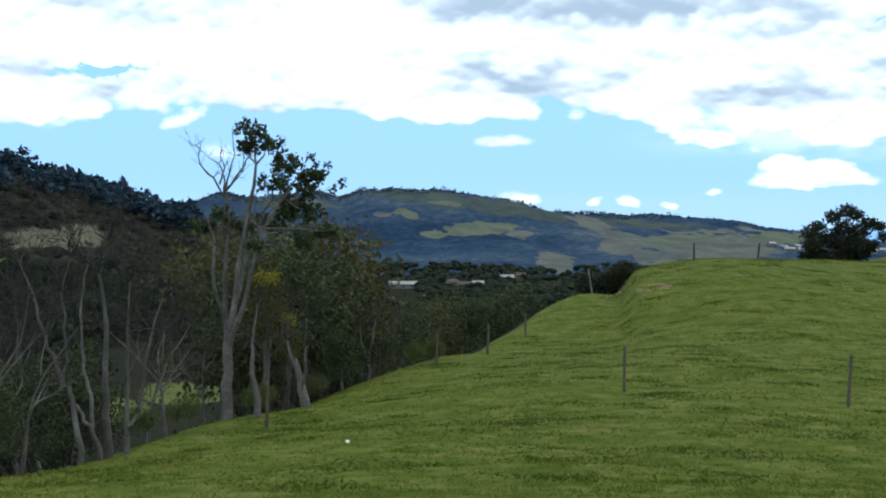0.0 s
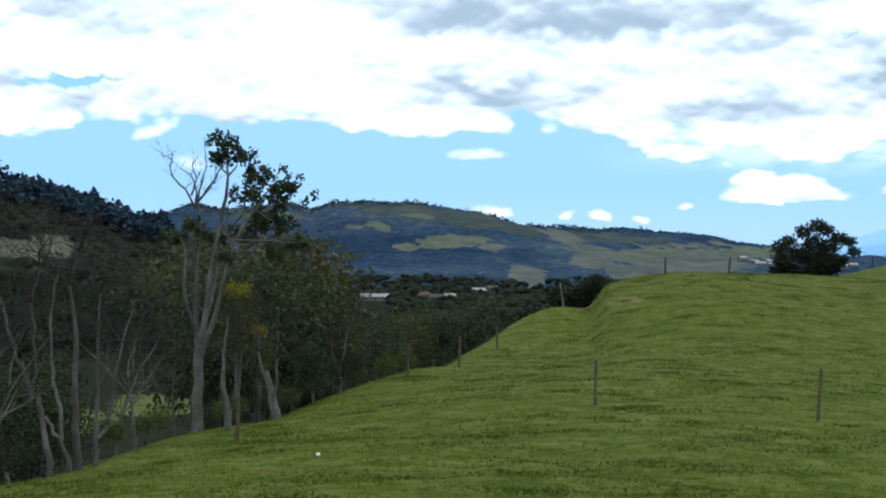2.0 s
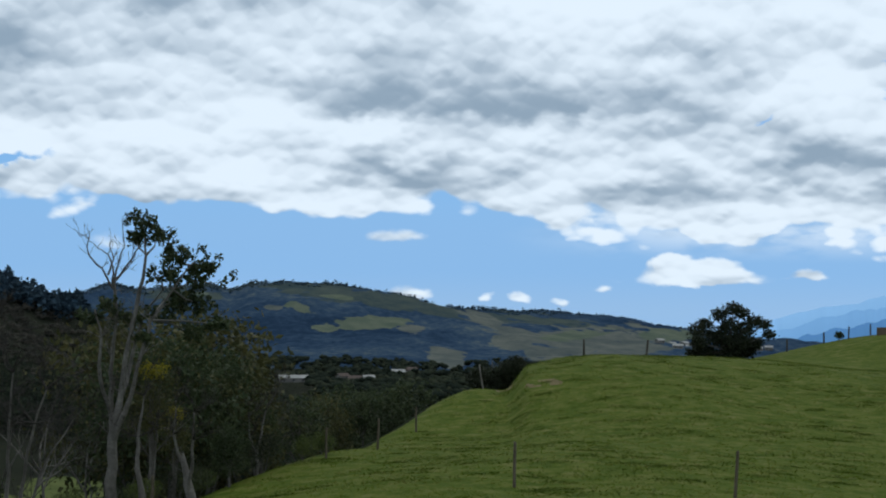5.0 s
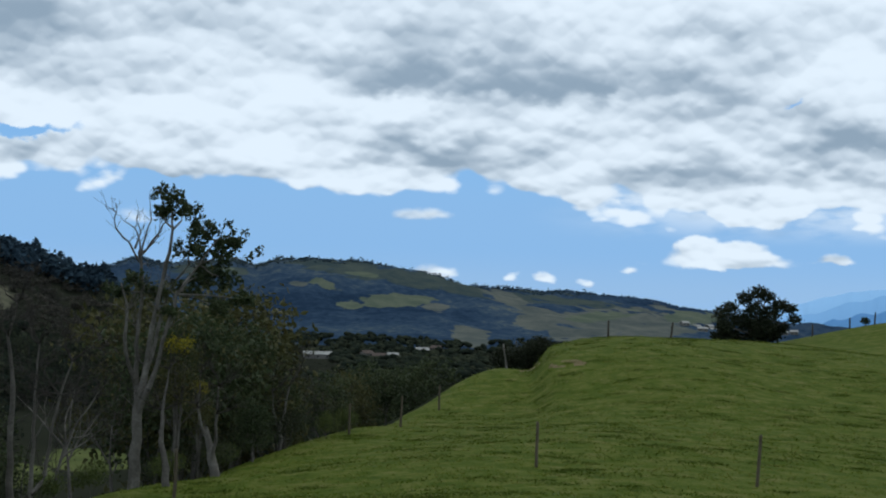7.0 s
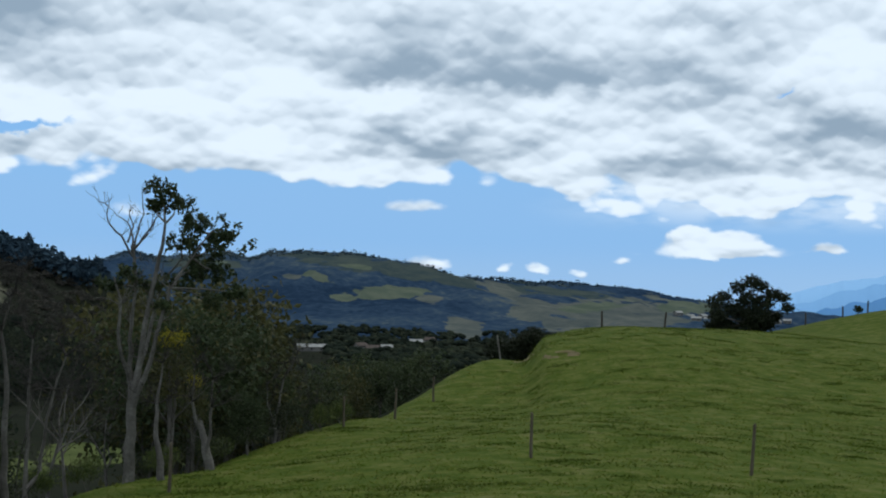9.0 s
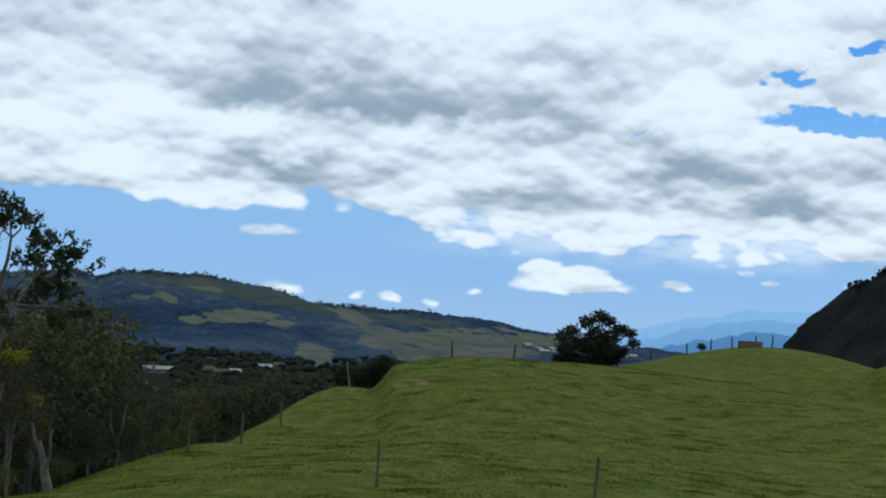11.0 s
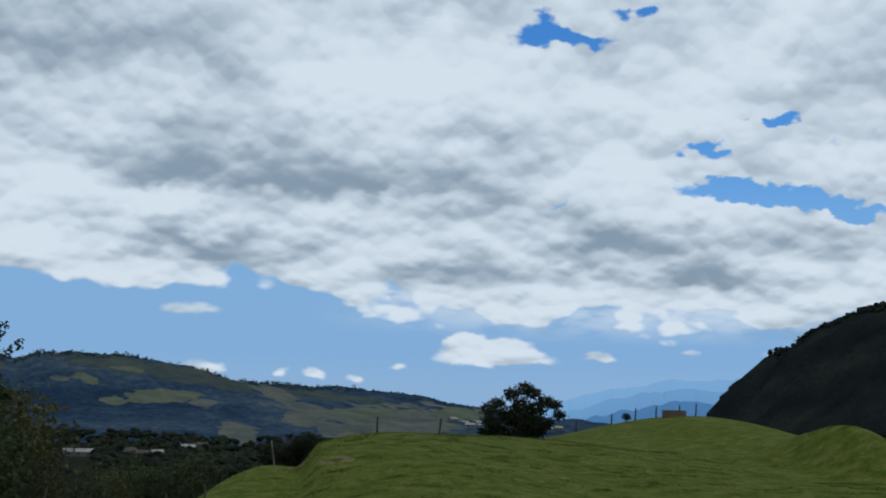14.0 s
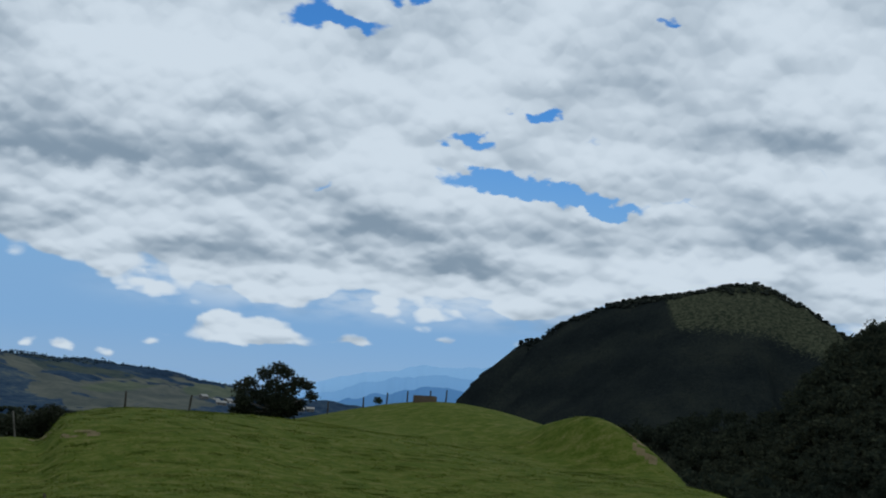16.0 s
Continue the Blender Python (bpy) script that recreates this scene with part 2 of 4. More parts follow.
GRASS = surface("pasture_grass", [(0.36, (0.032, 0.054, 0.005)), (0.46, (0.049, 0.071, 0.009)), (0.56, (0.073, 0.088, 0.016)), (0.69, (0.105, 0.105, 0.036))], 0.9, 2.2, relief=0.06, spec=0.02, third=7.0)
BLADES = surface("grass_blades", [(0.32, (0.058, 0.095, 0.009)), (0.50, (0.088, 0.117, 0.017)), (0.74, (0.157, 0.151, 0.051))], 0.75, 0.20, leaf=0.55, pieces=0.42, spec=0.02)
RANK_GRASS = surface("rank_grass", [(0.32, (0.032, 0.055, 0.007)), (0.55, (0.047, 0.069, 0.011)), (0.75, (0.066, 0.082, 0.018))], 0.75, 0.20, leaf=0.45, pieces=0.3, spec=0.02)
SOIL = surface("bare_soil", [(0.3, (0.065, 0.051, 0.020)), (0.7, (0.145, 0.113, 0.053))], 0.7, 4.0, relief=0.05)
# ridge canopy and its fields, distance haze mixed in as blue
HAZY_FOREST = surface("hazy_forest_canopy", [(0.38, (0.013, 0.027, 0.050)), (0.49, (0.023, 0.043, 0.073)), (0.59, (0.037, 0.059, 0.083)), (0.70, (0.076, 0.092, 0.091))], 0.0035, 0.022, relief=2.5, spec=0.0, third=0.11,
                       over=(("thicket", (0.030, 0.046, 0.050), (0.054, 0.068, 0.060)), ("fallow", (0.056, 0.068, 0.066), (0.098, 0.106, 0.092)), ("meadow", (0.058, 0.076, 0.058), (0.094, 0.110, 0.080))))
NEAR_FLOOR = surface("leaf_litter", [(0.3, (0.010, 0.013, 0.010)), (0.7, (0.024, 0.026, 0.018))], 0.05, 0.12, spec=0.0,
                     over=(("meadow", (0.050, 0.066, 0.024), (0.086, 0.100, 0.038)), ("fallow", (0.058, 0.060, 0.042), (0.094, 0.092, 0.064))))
# lowland beyond the ridge, blue with painted air haze
HAZY_LAND = surface("hazy_far_land", [(0.3, (0.05, 0.09, 0.11)), (0.7, (0.10, 0.15, 0.16))], 0.004, 0.03)
PALE_BARK = surface("pale_bark", [(0.3, (0.050, 0.045, 0.038)), (0.5, (0.110, 0.102, 0.088)), (0.72, (0.23, 0.215, 0.19))], 1.6, 11.0, relief=0.02)
GREY_BARK = surface("grey_bark", [(0.3, (0.044, 0.039, 0.034)), (0.5, (0.088, 0.080, 0.070)), (0.75, (0.184, 0.172, 0.152))], 1.2, 11.0, relief=0.02)
TWIGS = surface("grey_twigs", [(0.3, (0.022, 0.019, 0.017)), (0.7, (0.053, 0.048, 0.042))], 1.0, 9.0)
DARK_LEAF = surface("dark_leaves", [(0.25, (0.019, 0.030, 0.013)), (0.5, (0.036, 0.050, 0.021)), (0.8, (0.072, 0.084, 0.034))], 0.4, 2.0, rough=0.6, leaf=0.22, pieces=0.25)
OLIVE_LEAF = surface("olive_leaves", [(0.25, (0.030, 0.033, 0.012)), (0.5, (0.056, 0.058, 0.020)), (0.8, (0.105, 0.092, 0.036))], 0.4, 2.0, rough=0.6, leaf=0.25, pieces=0.25)
FRESH_LEAF = surface("fresh_leaves", [(0.25, (0.028, 0.044, 0.012)), (0.5, (0.056, 0.078, 0.020)), (0.8, (0.125, 0.140, 0.040))], 0.5, 3.0, rough=0.6, leaf=0.3, pieces=0.4)
YELLOW_BLOOM = surface("yellow_blossom", [(0.25, (0.10, 0.095, 0.010)), (0.8, (0.30, 0.26, 0.03))], 0.5, 4.0, leaf=0.25, pieces=0.4)
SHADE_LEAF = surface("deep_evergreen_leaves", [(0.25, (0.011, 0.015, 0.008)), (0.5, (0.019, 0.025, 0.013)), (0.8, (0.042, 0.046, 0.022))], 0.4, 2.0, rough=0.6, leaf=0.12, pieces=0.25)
BROWN_LEAF = surface("brown_twig_leaves", [(0.25, (0.020, 0.019, 0.015)), (0.8, (0.050, 0.046, 0.036))], 0.5, 4.0, leaf=0.2, pieces=0.3)
WOODS = surface("woodland_crowns", [(0.25, (0.016, 0.022, 0.017)), (0.5, (0.027, 0.035, 0.025)), (0.8, (0.050, 0.056, 0.034))], 0.02, 0.4, leaf=0.3, pieces=0.4, spec=0.0)
# distant crowns carry the same painted haze blue as the ridge canopy
HAZY_WOODS = surface("hazy_woodland_crowns", [(0.36, (0.020, 0.038, 0.056)), (0.5, (0.034, 0.056, 0.073)), (0.66, (0.066, 0.084, 0.080))], 0.0035, 0.022, pieces=0.1, spec=0.0)
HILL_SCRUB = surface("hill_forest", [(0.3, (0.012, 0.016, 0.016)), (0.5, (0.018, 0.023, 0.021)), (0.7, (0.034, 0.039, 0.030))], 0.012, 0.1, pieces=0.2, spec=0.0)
# dome forest with cloud shade in its dark tones, sunlight in the mask's paler ones
DOME_LAND = surface("shaded_dome_forest", [(0.34, (0.007, 0.010, 0.011)), (0.5, (0.012, 0.016, 0.016)), (0.68, (0.023, 0.027, 0.022))], 0.03, 0.55, relief=1.0, spec=0.0, third=1.3, over=(("sunlit_dome", (0.016, 0.021, 0.015), (0.064, 0.070, 0.044)),))
BROWN_WOODS = surface("dry_forest_crowns", [(0.3, (0.030, 0.031, 0.029)), (0.5, (0.052, 0.051, 0.044)), (0.7, (0.095, 0.088, 0.072))], 0.02, 0.15, leaf=0.35, pieces=0.25, spec=0.0)
WEATHERED = surface("weathered_wood", [(0.3, (0.048, 0.039, 0.026)), (0.7, (0.127, 0.106, 0.076))], 2.0, 22.0, relief=0.01)
# same wood for far posts, darkened to stand for their backlit side
BACKLIT_POST = surface("backlit_weathered_wood", [(0.3, (0.030, 0.026, 0.020)), (0.7, (0.085, 0.076, 0.060))], 2.0, 22.0, relief=0.01)
CONCRETE = surface("stained_concrete", [(0.3, (0.068, 0.049, 0.035)), (0.7, (0.150, 0.113, 0.078))], 0.9, 9.0, relief=0.01)
WHITEWASH = surface("whitewash", [(0.3, (0.10, 0.098, 0.09)), (0.7, (0.20, 0.195, 0.18))], 0.3, 2.0)
ROOF_SHEET = surface("pale_roof_sheet", [(0.3, (0.15, 0.155, 0.15)), (0.7, (0.25, 0.255, 0.24))], 0.2, 2.0, rough=0.6)
CLAY_TILES = surface("clay_roof", [(0.3, (0.050, 0.040, 0.036)), (0.7, (0.092, 0.072, 0.060))], 0.4, 3.0)
DARK_GLASS = surface("dark_window", [(0.3, (0.02, 0.022, 0.025)), (0.7, (0.04, 0.042, 0.045))], 0.4, 3.0, rough=0.15, spec=0.5)
PLASTIC = surface("pale_plastic", [(0.3, (0.55, 0.6, 0.62)), (0.7, (0.7, 0.74, 0.75))], 4.0, 30.0, rough=0.4)
# ---- the lie of the land ----
def lattice(ix, iy, seed):
    h = (ix * 374761393 + iy * 668265263 + seed * 974634777) & 0xFFFFFFFF
    h = ((h ^ (h >> 13)) * 1274126177) & 0xFFFFFFFF
    return ((h ^ (h >> 16)) & 0xFFFF) / 65535.0


def value_noise(x, y, seed=0):
    fx, fy = np.floor(x), np.floor(y)
    ix, iy = fx.astype(np.int64), fy.astype(np.int64)
    u, v = x - fx, y - fy
    u, v = u * u * (3 - 2 * u), v * v * (3 - 2 * v)
    a, b = lattice(ix, iy, seed), lattice(ix + 1, iy, seed)
    c, d = lattice(ix, iy + 1, seed), lattice(ix + 1, iy + 1, seed)
    return (a * (1 - u) + b * u) * (1 - v) + (c * (1 - u) + d * u) * v - 0.5


def fbm(x, y, octaves=4, seed=0):
    total, amp = 0.0, 1.0
    for k in range(octaves):
        total = total + amp * value_noise(x * 2 ** k + 17.3 * k, y * 2 ** k - 9.1 * k, seed + k)
        amp *= 0.5
    return total


def smooth(a, b, v):
    t = np.clip((v - a) / (b - a), 0, 1)
    return t * t * (3 - 2 * t)


def bump(x, y, cx, cy, sx, sy):
    return np.exp(-((x - cx) / sx) ** 2 - ((y - cy) / sy) ** 2)


# outline of the grassy spur on which the camera stands
SPUR = [(-10, 5), (-8.6, 18), (-8.1, 26.8), (-7.5, 33.2), (-6.2, 41.5), (-4.1, 47.8), (-2.2, 56), (-0.3, 62), (2.1, 68.5), (4.8, 82), (9.8, 98),
        (12.6, 103), (15.5, 109), (22, 120), (32, 138), (38, 158), (52, 176), (72, 182), (82, 168), (74, 142), (66, 118), (59, 104), (51.5, 86), (46, 71),
        (39, 50), (31, 22), (24, -20), (-22, -24)]


def spur_distance(x, y):
    """Metres outside the spur's outline (negative inside)."""
    best, inside = np.full(np.shape(x), 1e9), np.zeros(np.shape(x), bool)
    for (ax, ay), (bx, by) in zip(SPUR, SPUR[1:] + SPUR[:1]):
        dx, dy = bx - ax, by - ay
        t = np.clip(((x - ax) * dx + (y - ay) * dy) / (dx * dx + dy * dy), 0, 1)
        best = np.minimum(best, np.hypot(x - ax - t * dx, y - ay - t * dy))
        if dy:
            inside ^= ((ay > y) != (by > y)) & (x < dx * (y - ay) / dy + ax)
    return np.where(inside, -best, best)


def spur_height(x, y):
    r = np.hypot(x, y)
    z = -5.41 + 5.6 * np.exp(-(r / 31.2) ** 1.5) + 1.1 * bump(x, y, 9, 50, 10, 16) - 0.27 * bump(x, y, -9, 36, 9, 18) + 0.94 * bump(x, y, 8, 94, 6, 10)
    z = z + 1.92 * bump(x, y, 16.9, 96.5, 7.8, 26.8) * smooth(12.0, 13.8, x - 0.12 * (y - 104))
    z = z + 4.92 * bump(x, y, 57.6, 142.4, 13.9, 27.5) + 3.73 * bump(x, y, 56.7, 107.5, 3.5, 10)
    z = z + 3.24 * bump(x, y, 29.7, 113.1, 17, 30) + 1.34 * bump(x, y, 50, 75, 14, 20)
    z = z - 0.24 * bump(x, y, -4.1, 48.5, 3, 6) + 0.18 * bump(x, y, -0.3, 62, 3, 6) + 0.28 * bump(x, y, 9.5, 97, 2.5, 6)
    return z


# crests of the hills: bearing, elevation angle (degrees from the eye) and distance
RIDGE = [(-34, 0.9, 2100), (-14, 0.45, 2050), (-9.7, 0.22, 2000), (-8.5, 0.64, 1990), (-7.5, 0.5, 1980), (-5.6, 0.62, 1960), (-4.9, 0.74, 1950), (-4.04, 0.48, 1950),
         (-3.2, 0.75, 1950), (-1.85, 0.86, 1950), (-0.1, 0.75, 1960), (1.67, 0.52, 1980), (3.87, -0.04, 2020), (5.84, -0.1, 2080), (9.08, -0.22, 2200),
         (11.2, -0.52, 2320), (13.3, -0.82, 2450), (16.5, -1.6, 2600)]
LEFT_HILL = [(-60, 6.5, 420), (-36, 4.9, 450), (-24, 3.4, 480), (-16.75, 1.45, 500), (-14.1, 0.72, 510), (-12.65, 0.35, 515), (-10.5, -0.25, 520), (-8, -2.1, 540), (-6, -3.3, 560)]
RIGHT_HILL = [(21.6, -2.8, 880), (22.9, -1.25, 855), (24.2, -0.07, 840), (25.5, 1.2, 825), (25.8, 1.95, 815), (26.5, 2.62, 810), (28.3, 3.38, 800), (30.4, 3.84, 790), (32.7, 4.33, 780),
              (33.45, 4.43, 780), (34.2, 4.26, 780), (34.84, 3.92, 780), (35.9, 3.24, 785), (37.0, 2.5, 790), (39, 1.0, 800), (44, 0, 820)]
NEAR_SLOPE = [(34.6, -0.9, 330), (36.2, 1.2, 330), (37.0, 2.2, 330), (38.4, 2.75, 330), (42, 4.2, 340), (50, 7, 330), (64, 8, 300)]
EYE_Z = 1.7


def crest(rows, x, y):
    """Height of the crest line nearest to (x, y), and the distance from it."""
    pts = [(d * math.sin(radians(a)), d * math.cos(radians(a)), EYE_Z + d * math.tan(radians(e))) for a, e, d in rows]
    best, zc = np.full(np.shape(x), 1e9), np.zeros(np.shape(x))
    for (ax, ay, az), (bx, by, bz) in zip(pts, pts[1:]):
        dx, dy = bx - ax, by - ay
        t = np.clip(((x - ax) * dx + (y - ay) * dy) / (dx * dx + dy * dy), 0, 1)
        d = np.hypot(x - ax - t * dx, y - ay - t * dy)
        near = d < best
        best, zc = np.where(near, d, best), np.where(near, az + t * (bz - az), zc)
    return zc, best


def valley_height(x, y):
    r = np.hypot(x, y)
    return -13 - 60 * (1 - np.exp(-r / 900)) - 0.02 * np.maximum(0, r - 1500) + 3.0 * fbm(x / 90, y / 90, 3, 5) * smooth(60, 200, r)


def height(x, y):
    x, y = np.asarray(x, float), np.asarray(y, float)
    d = spur_distance(x, y)
    out = np.maximum(d, 0)
    zs = spur_height(x, y) - 0.62 * (np.sqrt(out * out + 6) - 6 ** 0.5)
    near = smooth(105, 32, np.hypot(x, y))
    zs = zs + (0.09 * fbm(x / 2.6, y / 2.6, 3, 1) + 0.07 * np.abs(fbm(x / 0.8, y / 0.8, 3, 81)) + 0.35 * fbm(x / 11, y / 11, 2, 7)) * (0.12 + 0.88 * near)
    z = valley_height(x, y)
    for rows, width, power, rough in ((RIDGE, 430, 1.5, 44), (LEFT_HILL, 190, 1.5, 9), (RIGHT_HILL, 330, 1.9, 16), (NEAR_SLOPE, 90, 1.5, 5)):
        zc, dc = crest(rows, x, y)
        if rows is RIGHT_HILL:
            width = np.clip(2.2 * (zc + 3), 26, 200)
        elif rows is LEFT_HILL:
            width = np.clip(60 + 3 * zc, 50, 190)
        g = np.exp(-(dc / width) ** power)
        zh = z + (zc - z) * g + rough * fbm(x / (width * 0.42), y / (width * 0.42), 4, 11) * np.clip(dc / width, 0, 1) * g
        z = np.where(zc > z, zh, z)
    # the rounded tops of the forest
    r = np.hypot(x, y)
    z = z + smooth(1200, 1400, r) * (6.0 * fbm(x / 34, y / 34, 3, 44)) + smooth(520, 600, r) * smooth(1100, 980, r) * (x > 0.33 * y) * 3.0 * fbm(x / 11, y / 11, 3, 45)
    return np.maximum(z, zs)


# ---- mesh helpers ----
def mesh(name, verts, faces, mats=(), index=None, flat=False):
    """A mesh from numpy arrays: verts n x 3, faces m x 3 or m x 4."""
    me = bpy.data.meshes.new(name)
    verts, faces = np.asarray(verts, np.float32), np.asarray(faces, np.int32)
    k = faces.shape[1]
    me.vertices.add(len(verts))
    me.vertices.foreach_set("co", verts.ravel())
    me.loops.add(faces.size)
    me.loops.foreach_set("vertex_index", faces.ravel())
    me.polygons.add(len(faces))
    me.polygons.foreach_set("loop_start", np.arange(0, faces.size, k, dtype=np.int32))
    me.polygons.foreach_set("use_smooth", np.full(len(faces), not flat))
    for m in mats:
        me.materials.append(m)
    if index is not None:
        me.polygons.foreach_set("material_index", np.asarray(index, np.int32))
    me.update(calc_edges=True)
    me.validate()
    return me


def part(name, me, parent, label=""):
    ob = new(name, me)
    ob.parent = parent
    return tagged(ob, label)


# ---- the ground: one sheet to the horizon ----
# fields on the hills: bearing, elevation angle, half width and half height in degrees, tilt; 2 green, 3 dry, 4 lighter thicket
FIELDS = [(-1.50, -0.06, 0.80, 0.20, -18, 2), (-0.35, -0.88, 0.50, 0.20, 0, 2), (1.45, -0.66, 1.45, 0.27, 3, 2), (2.95, -0.88, 0.55, 0.18, 0, 3), (4.35, -1.95, 0.75, 0.42, -20, 3),
          (5.9, -0.55, 1.1, 0.28, -25, 3), (9.9, -1.25, 3.3, 0.62, 0, 3), (8.0, -1.5, 1.3, 0.55, -30, 3), (9.4, -1.05, 1.2, 0.22, 8, 2), (12.8, -0.98, 1.0, 0.22, 0, 2), (-2.3, -0.1, 0.35, 0.12, 0, 3),
          (0.3, 0.30, 0.8, 0.09, -5, 2), (-5.3, 0.42, 0.4, 0.1, 0, 2), (-14.8, -1.1, 2.0, 0.62, 0, 3), (-16.6, -3.4, 0.8, 0.3, 0, 3), (-16.4, -2.0, 0.7, 0.3, 0, 2), (1.2, 0.28, 4.2, 0.34, -8, 4), (8.0, -0.5, 3.0, 0.22, -5, 4), (-6.0, 0.35, 1.6, 0.2, 0, 4)]
MEADOWS = [(-9.9, -6.9, 1.5, 0.36, 0, 2), (-5.6, -7.0, 0.9, 0.5, 0, 2), (-12.6, -7.6, 1.0, 0.4, 0, 2)]


def bearing_rise(x, y, z):
    return np.degrees(np.arctan2(x, y)), np.degrees(np.arctan2(z - EYE_Z, np.hypot(x, y)))


def field_masks(x, y, z):
    """How far inside a green field, a dry field or a thicket a place lies: above nought inside, one in its middle."""
    a, e = bearing_rise(x, y, z)
    wob = fbm(x / 30, y / 30, 3, 21)
    masks = [np.full(np.shape(x), -1.0) for k in range(3)]
    for fa, fe, fw, fh, tilt, kind in FIELDS + MEADOWS:
        c, q = math.cos(radians(tilt)), math.sin(radians(tilt))
        u, v = (a - fa) * c + (e - fe) * q, (e - fe) * c - (a - fa) * q
        masks[kind - 2] = np.maximum(masks[kind - 2], 1 - (u / fw) ** 2 - (v / fh) ** 2 - 1.7 * wob)
    return masks


def land_use(x, y, z):
    """0 pasture, 1 woodland floor, 2 green field, 3 dry field, 4 bare soil."""
    d = spur_distance(x, y)
    use = np.where(d < 2.0, 0, 1)
    green, dry, _ = field_masks(x, y, z)
    use = np.where((dry > 0) & (d > 20), 3, use)
    use = np.where((green > 0) & (d > 20), 2, use)
    a, e = bearing_rise(x, y, z)
    cut = (a > 6.4) & (a < 8.9) & (np.hypot(x, y) < 120) & (np.abs(e + 3.14 - 0.15 * (a - 6.6)) < 0.11)
    cut |= (np.abs(d + 0.5) < 0.9) & (x > 56) & (y > 97) & (y < 109)
    return np.where(cut & (fbm(x / 0.9, y / 2.5, 2, 3) > -0.16), 4, use)


def ground():
    radii = np.concatenate([np.geomspace(0.4, 17.8, 50), np.geomspace(18, 130, 280), np.geomspace(131, 540, 75), np.linspace(544, 960, 110), np.geomspace(975, 1300, 22), np.linspace(1310, 2450, 125), np.geomspace(2480, 4900, 25)])
    bearings = np.radians(np.concatenate([np.arange(-180, -22, 4.0), np.arange(-22, 44, 0.16), np.arange(44, 180, 4.0)]))
    r, b = np.meshgrid(radii, bearings, indexing="ij")
    x, y = r * np.sin(b), r * np.cos(b)
    z = height(x, y)
    n, m = r.shape
    verts = np.concatenate([np.stack([x, y, z], -1).reshape(-1, 3), [[0, 0, float(height(0.0, 0.0))]]])
    i, j = np.meshgrid(np.arange(n - 1), np.arange(m), indexing="ij")
    k = (j + 1) % m
    faces = np.stack([i * m + j, i * m + k, (i + 1) * m + k, (i + 1) * m + j], -1).reshape(-1, 4)
    fan = np.stack([np.full(m, n * m), np.arange(m), (np.arange(m) + 1) % m, (np.arange(m) + 1) % m], -1)
    mid = verts[faces].mean(1)
    use = land_use(mid[:, 0], mid[:, 1], mid[:, 2])
    far = np.hypot(mid[:, 0], mid[:, 1])
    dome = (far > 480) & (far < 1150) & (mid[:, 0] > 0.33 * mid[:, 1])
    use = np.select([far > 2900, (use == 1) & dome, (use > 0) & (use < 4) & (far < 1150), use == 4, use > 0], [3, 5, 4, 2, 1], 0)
    me = mesh("ground", verts, faces[:, ::-1], (GRASS, HAZY_FOREST, SOIL, HAZY_LAND, NEAR_FLOOR, DOME_LAND), use)
    bm = bmesh.new()
    bm.from_mesh(me)
    bm.verts.ensure_lookup_table()
    for q in range(m):
        bm.faces.new((bm.verts[n * m], bm.verts[(q + 1) % m], bm.verts[q]))
    bm.to_mesh(me)
    bm.free()
    a, e = bearing_rise(*verts.T)
    # where sunlight falls on the dome's top, painted as a paler area
    sunlit_dome = e + 0.5 * fbm(verts[:, 0] / 40, verts[:, 1] / 40, 3, 71) - 2.45 + 0.4 * np.maximum(a - 34, 0) - 2.5 * smooth(30.9, 29.4, a)
    for name, values in zip(("meadow", "fallow", "thicket", "sunlit_dome"), (*field_masks(*verts.T), sunlit_dome)):
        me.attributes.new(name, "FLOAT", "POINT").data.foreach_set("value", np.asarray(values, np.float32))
    tagged(new("ground", me), "green grazed pasture spur above wooded valley and hills", "ground", kind="structure")


ground()


def far_range(name, haze_tone, glow, rows, label):
    """A mountain range on the horizon, with air haze put into its blue tone and glow. rows: bearing, elevation angle;
    dist: metres.
    """
    dist, a0, a1, base, swing, seed = rows
    mat = bpy.data.materials.new(name)
    mat.use_nodes = True
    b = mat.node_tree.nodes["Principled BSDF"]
    b.inputs["Base Color"].default_value, b.inputs["Roughness"].default_value, b.inputs["Specular IOR Level"].default_value = (*haze_tone, 1), 1.0, 0.0
    # the glow stands in for light scattered by the air in between
    b.inputs["Emission Color"].default_value, b.inputs["Emission Strength"].default_value = (*haze_tone, 1), glow
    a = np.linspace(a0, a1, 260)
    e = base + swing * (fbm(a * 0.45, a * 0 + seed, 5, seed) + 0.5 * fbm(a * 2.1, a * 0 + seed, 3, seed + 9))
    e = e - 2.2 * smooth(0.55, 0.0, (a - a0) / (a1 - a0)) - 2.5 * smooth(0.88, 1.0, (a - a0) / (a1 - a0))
    rows = []
    for step, (dd, drop) in enumerate(((-260, 1.0), (-130, 0.35), (0, 0.0), (160, 0.5))):
        rr = dist + dd
        top = EYE_Z + dist * np.tan(np.radians(e))
        z = top - drop * (top + 190) + 9 * fbm(a * 5, a * 0 + step, 3, seed) * (step != 2)
        rows.append(np.stack([rr * np.sin(np.radians(a)), rr * np.cos(np.radians(a)), z], -1))
    m = len(a)
    i, j = np.meshgrid(np.arange(3), np.arange(m - 1), indexing="ij")
    faces = np.stack([i * m + j, i * m + j + 1, (i + 1) * m + j + 1, (i + 1) * m + j], -1).reshape(-1, 4)
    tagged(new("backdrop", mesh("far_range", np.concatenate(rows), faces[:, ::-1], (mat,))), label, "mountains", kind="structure")


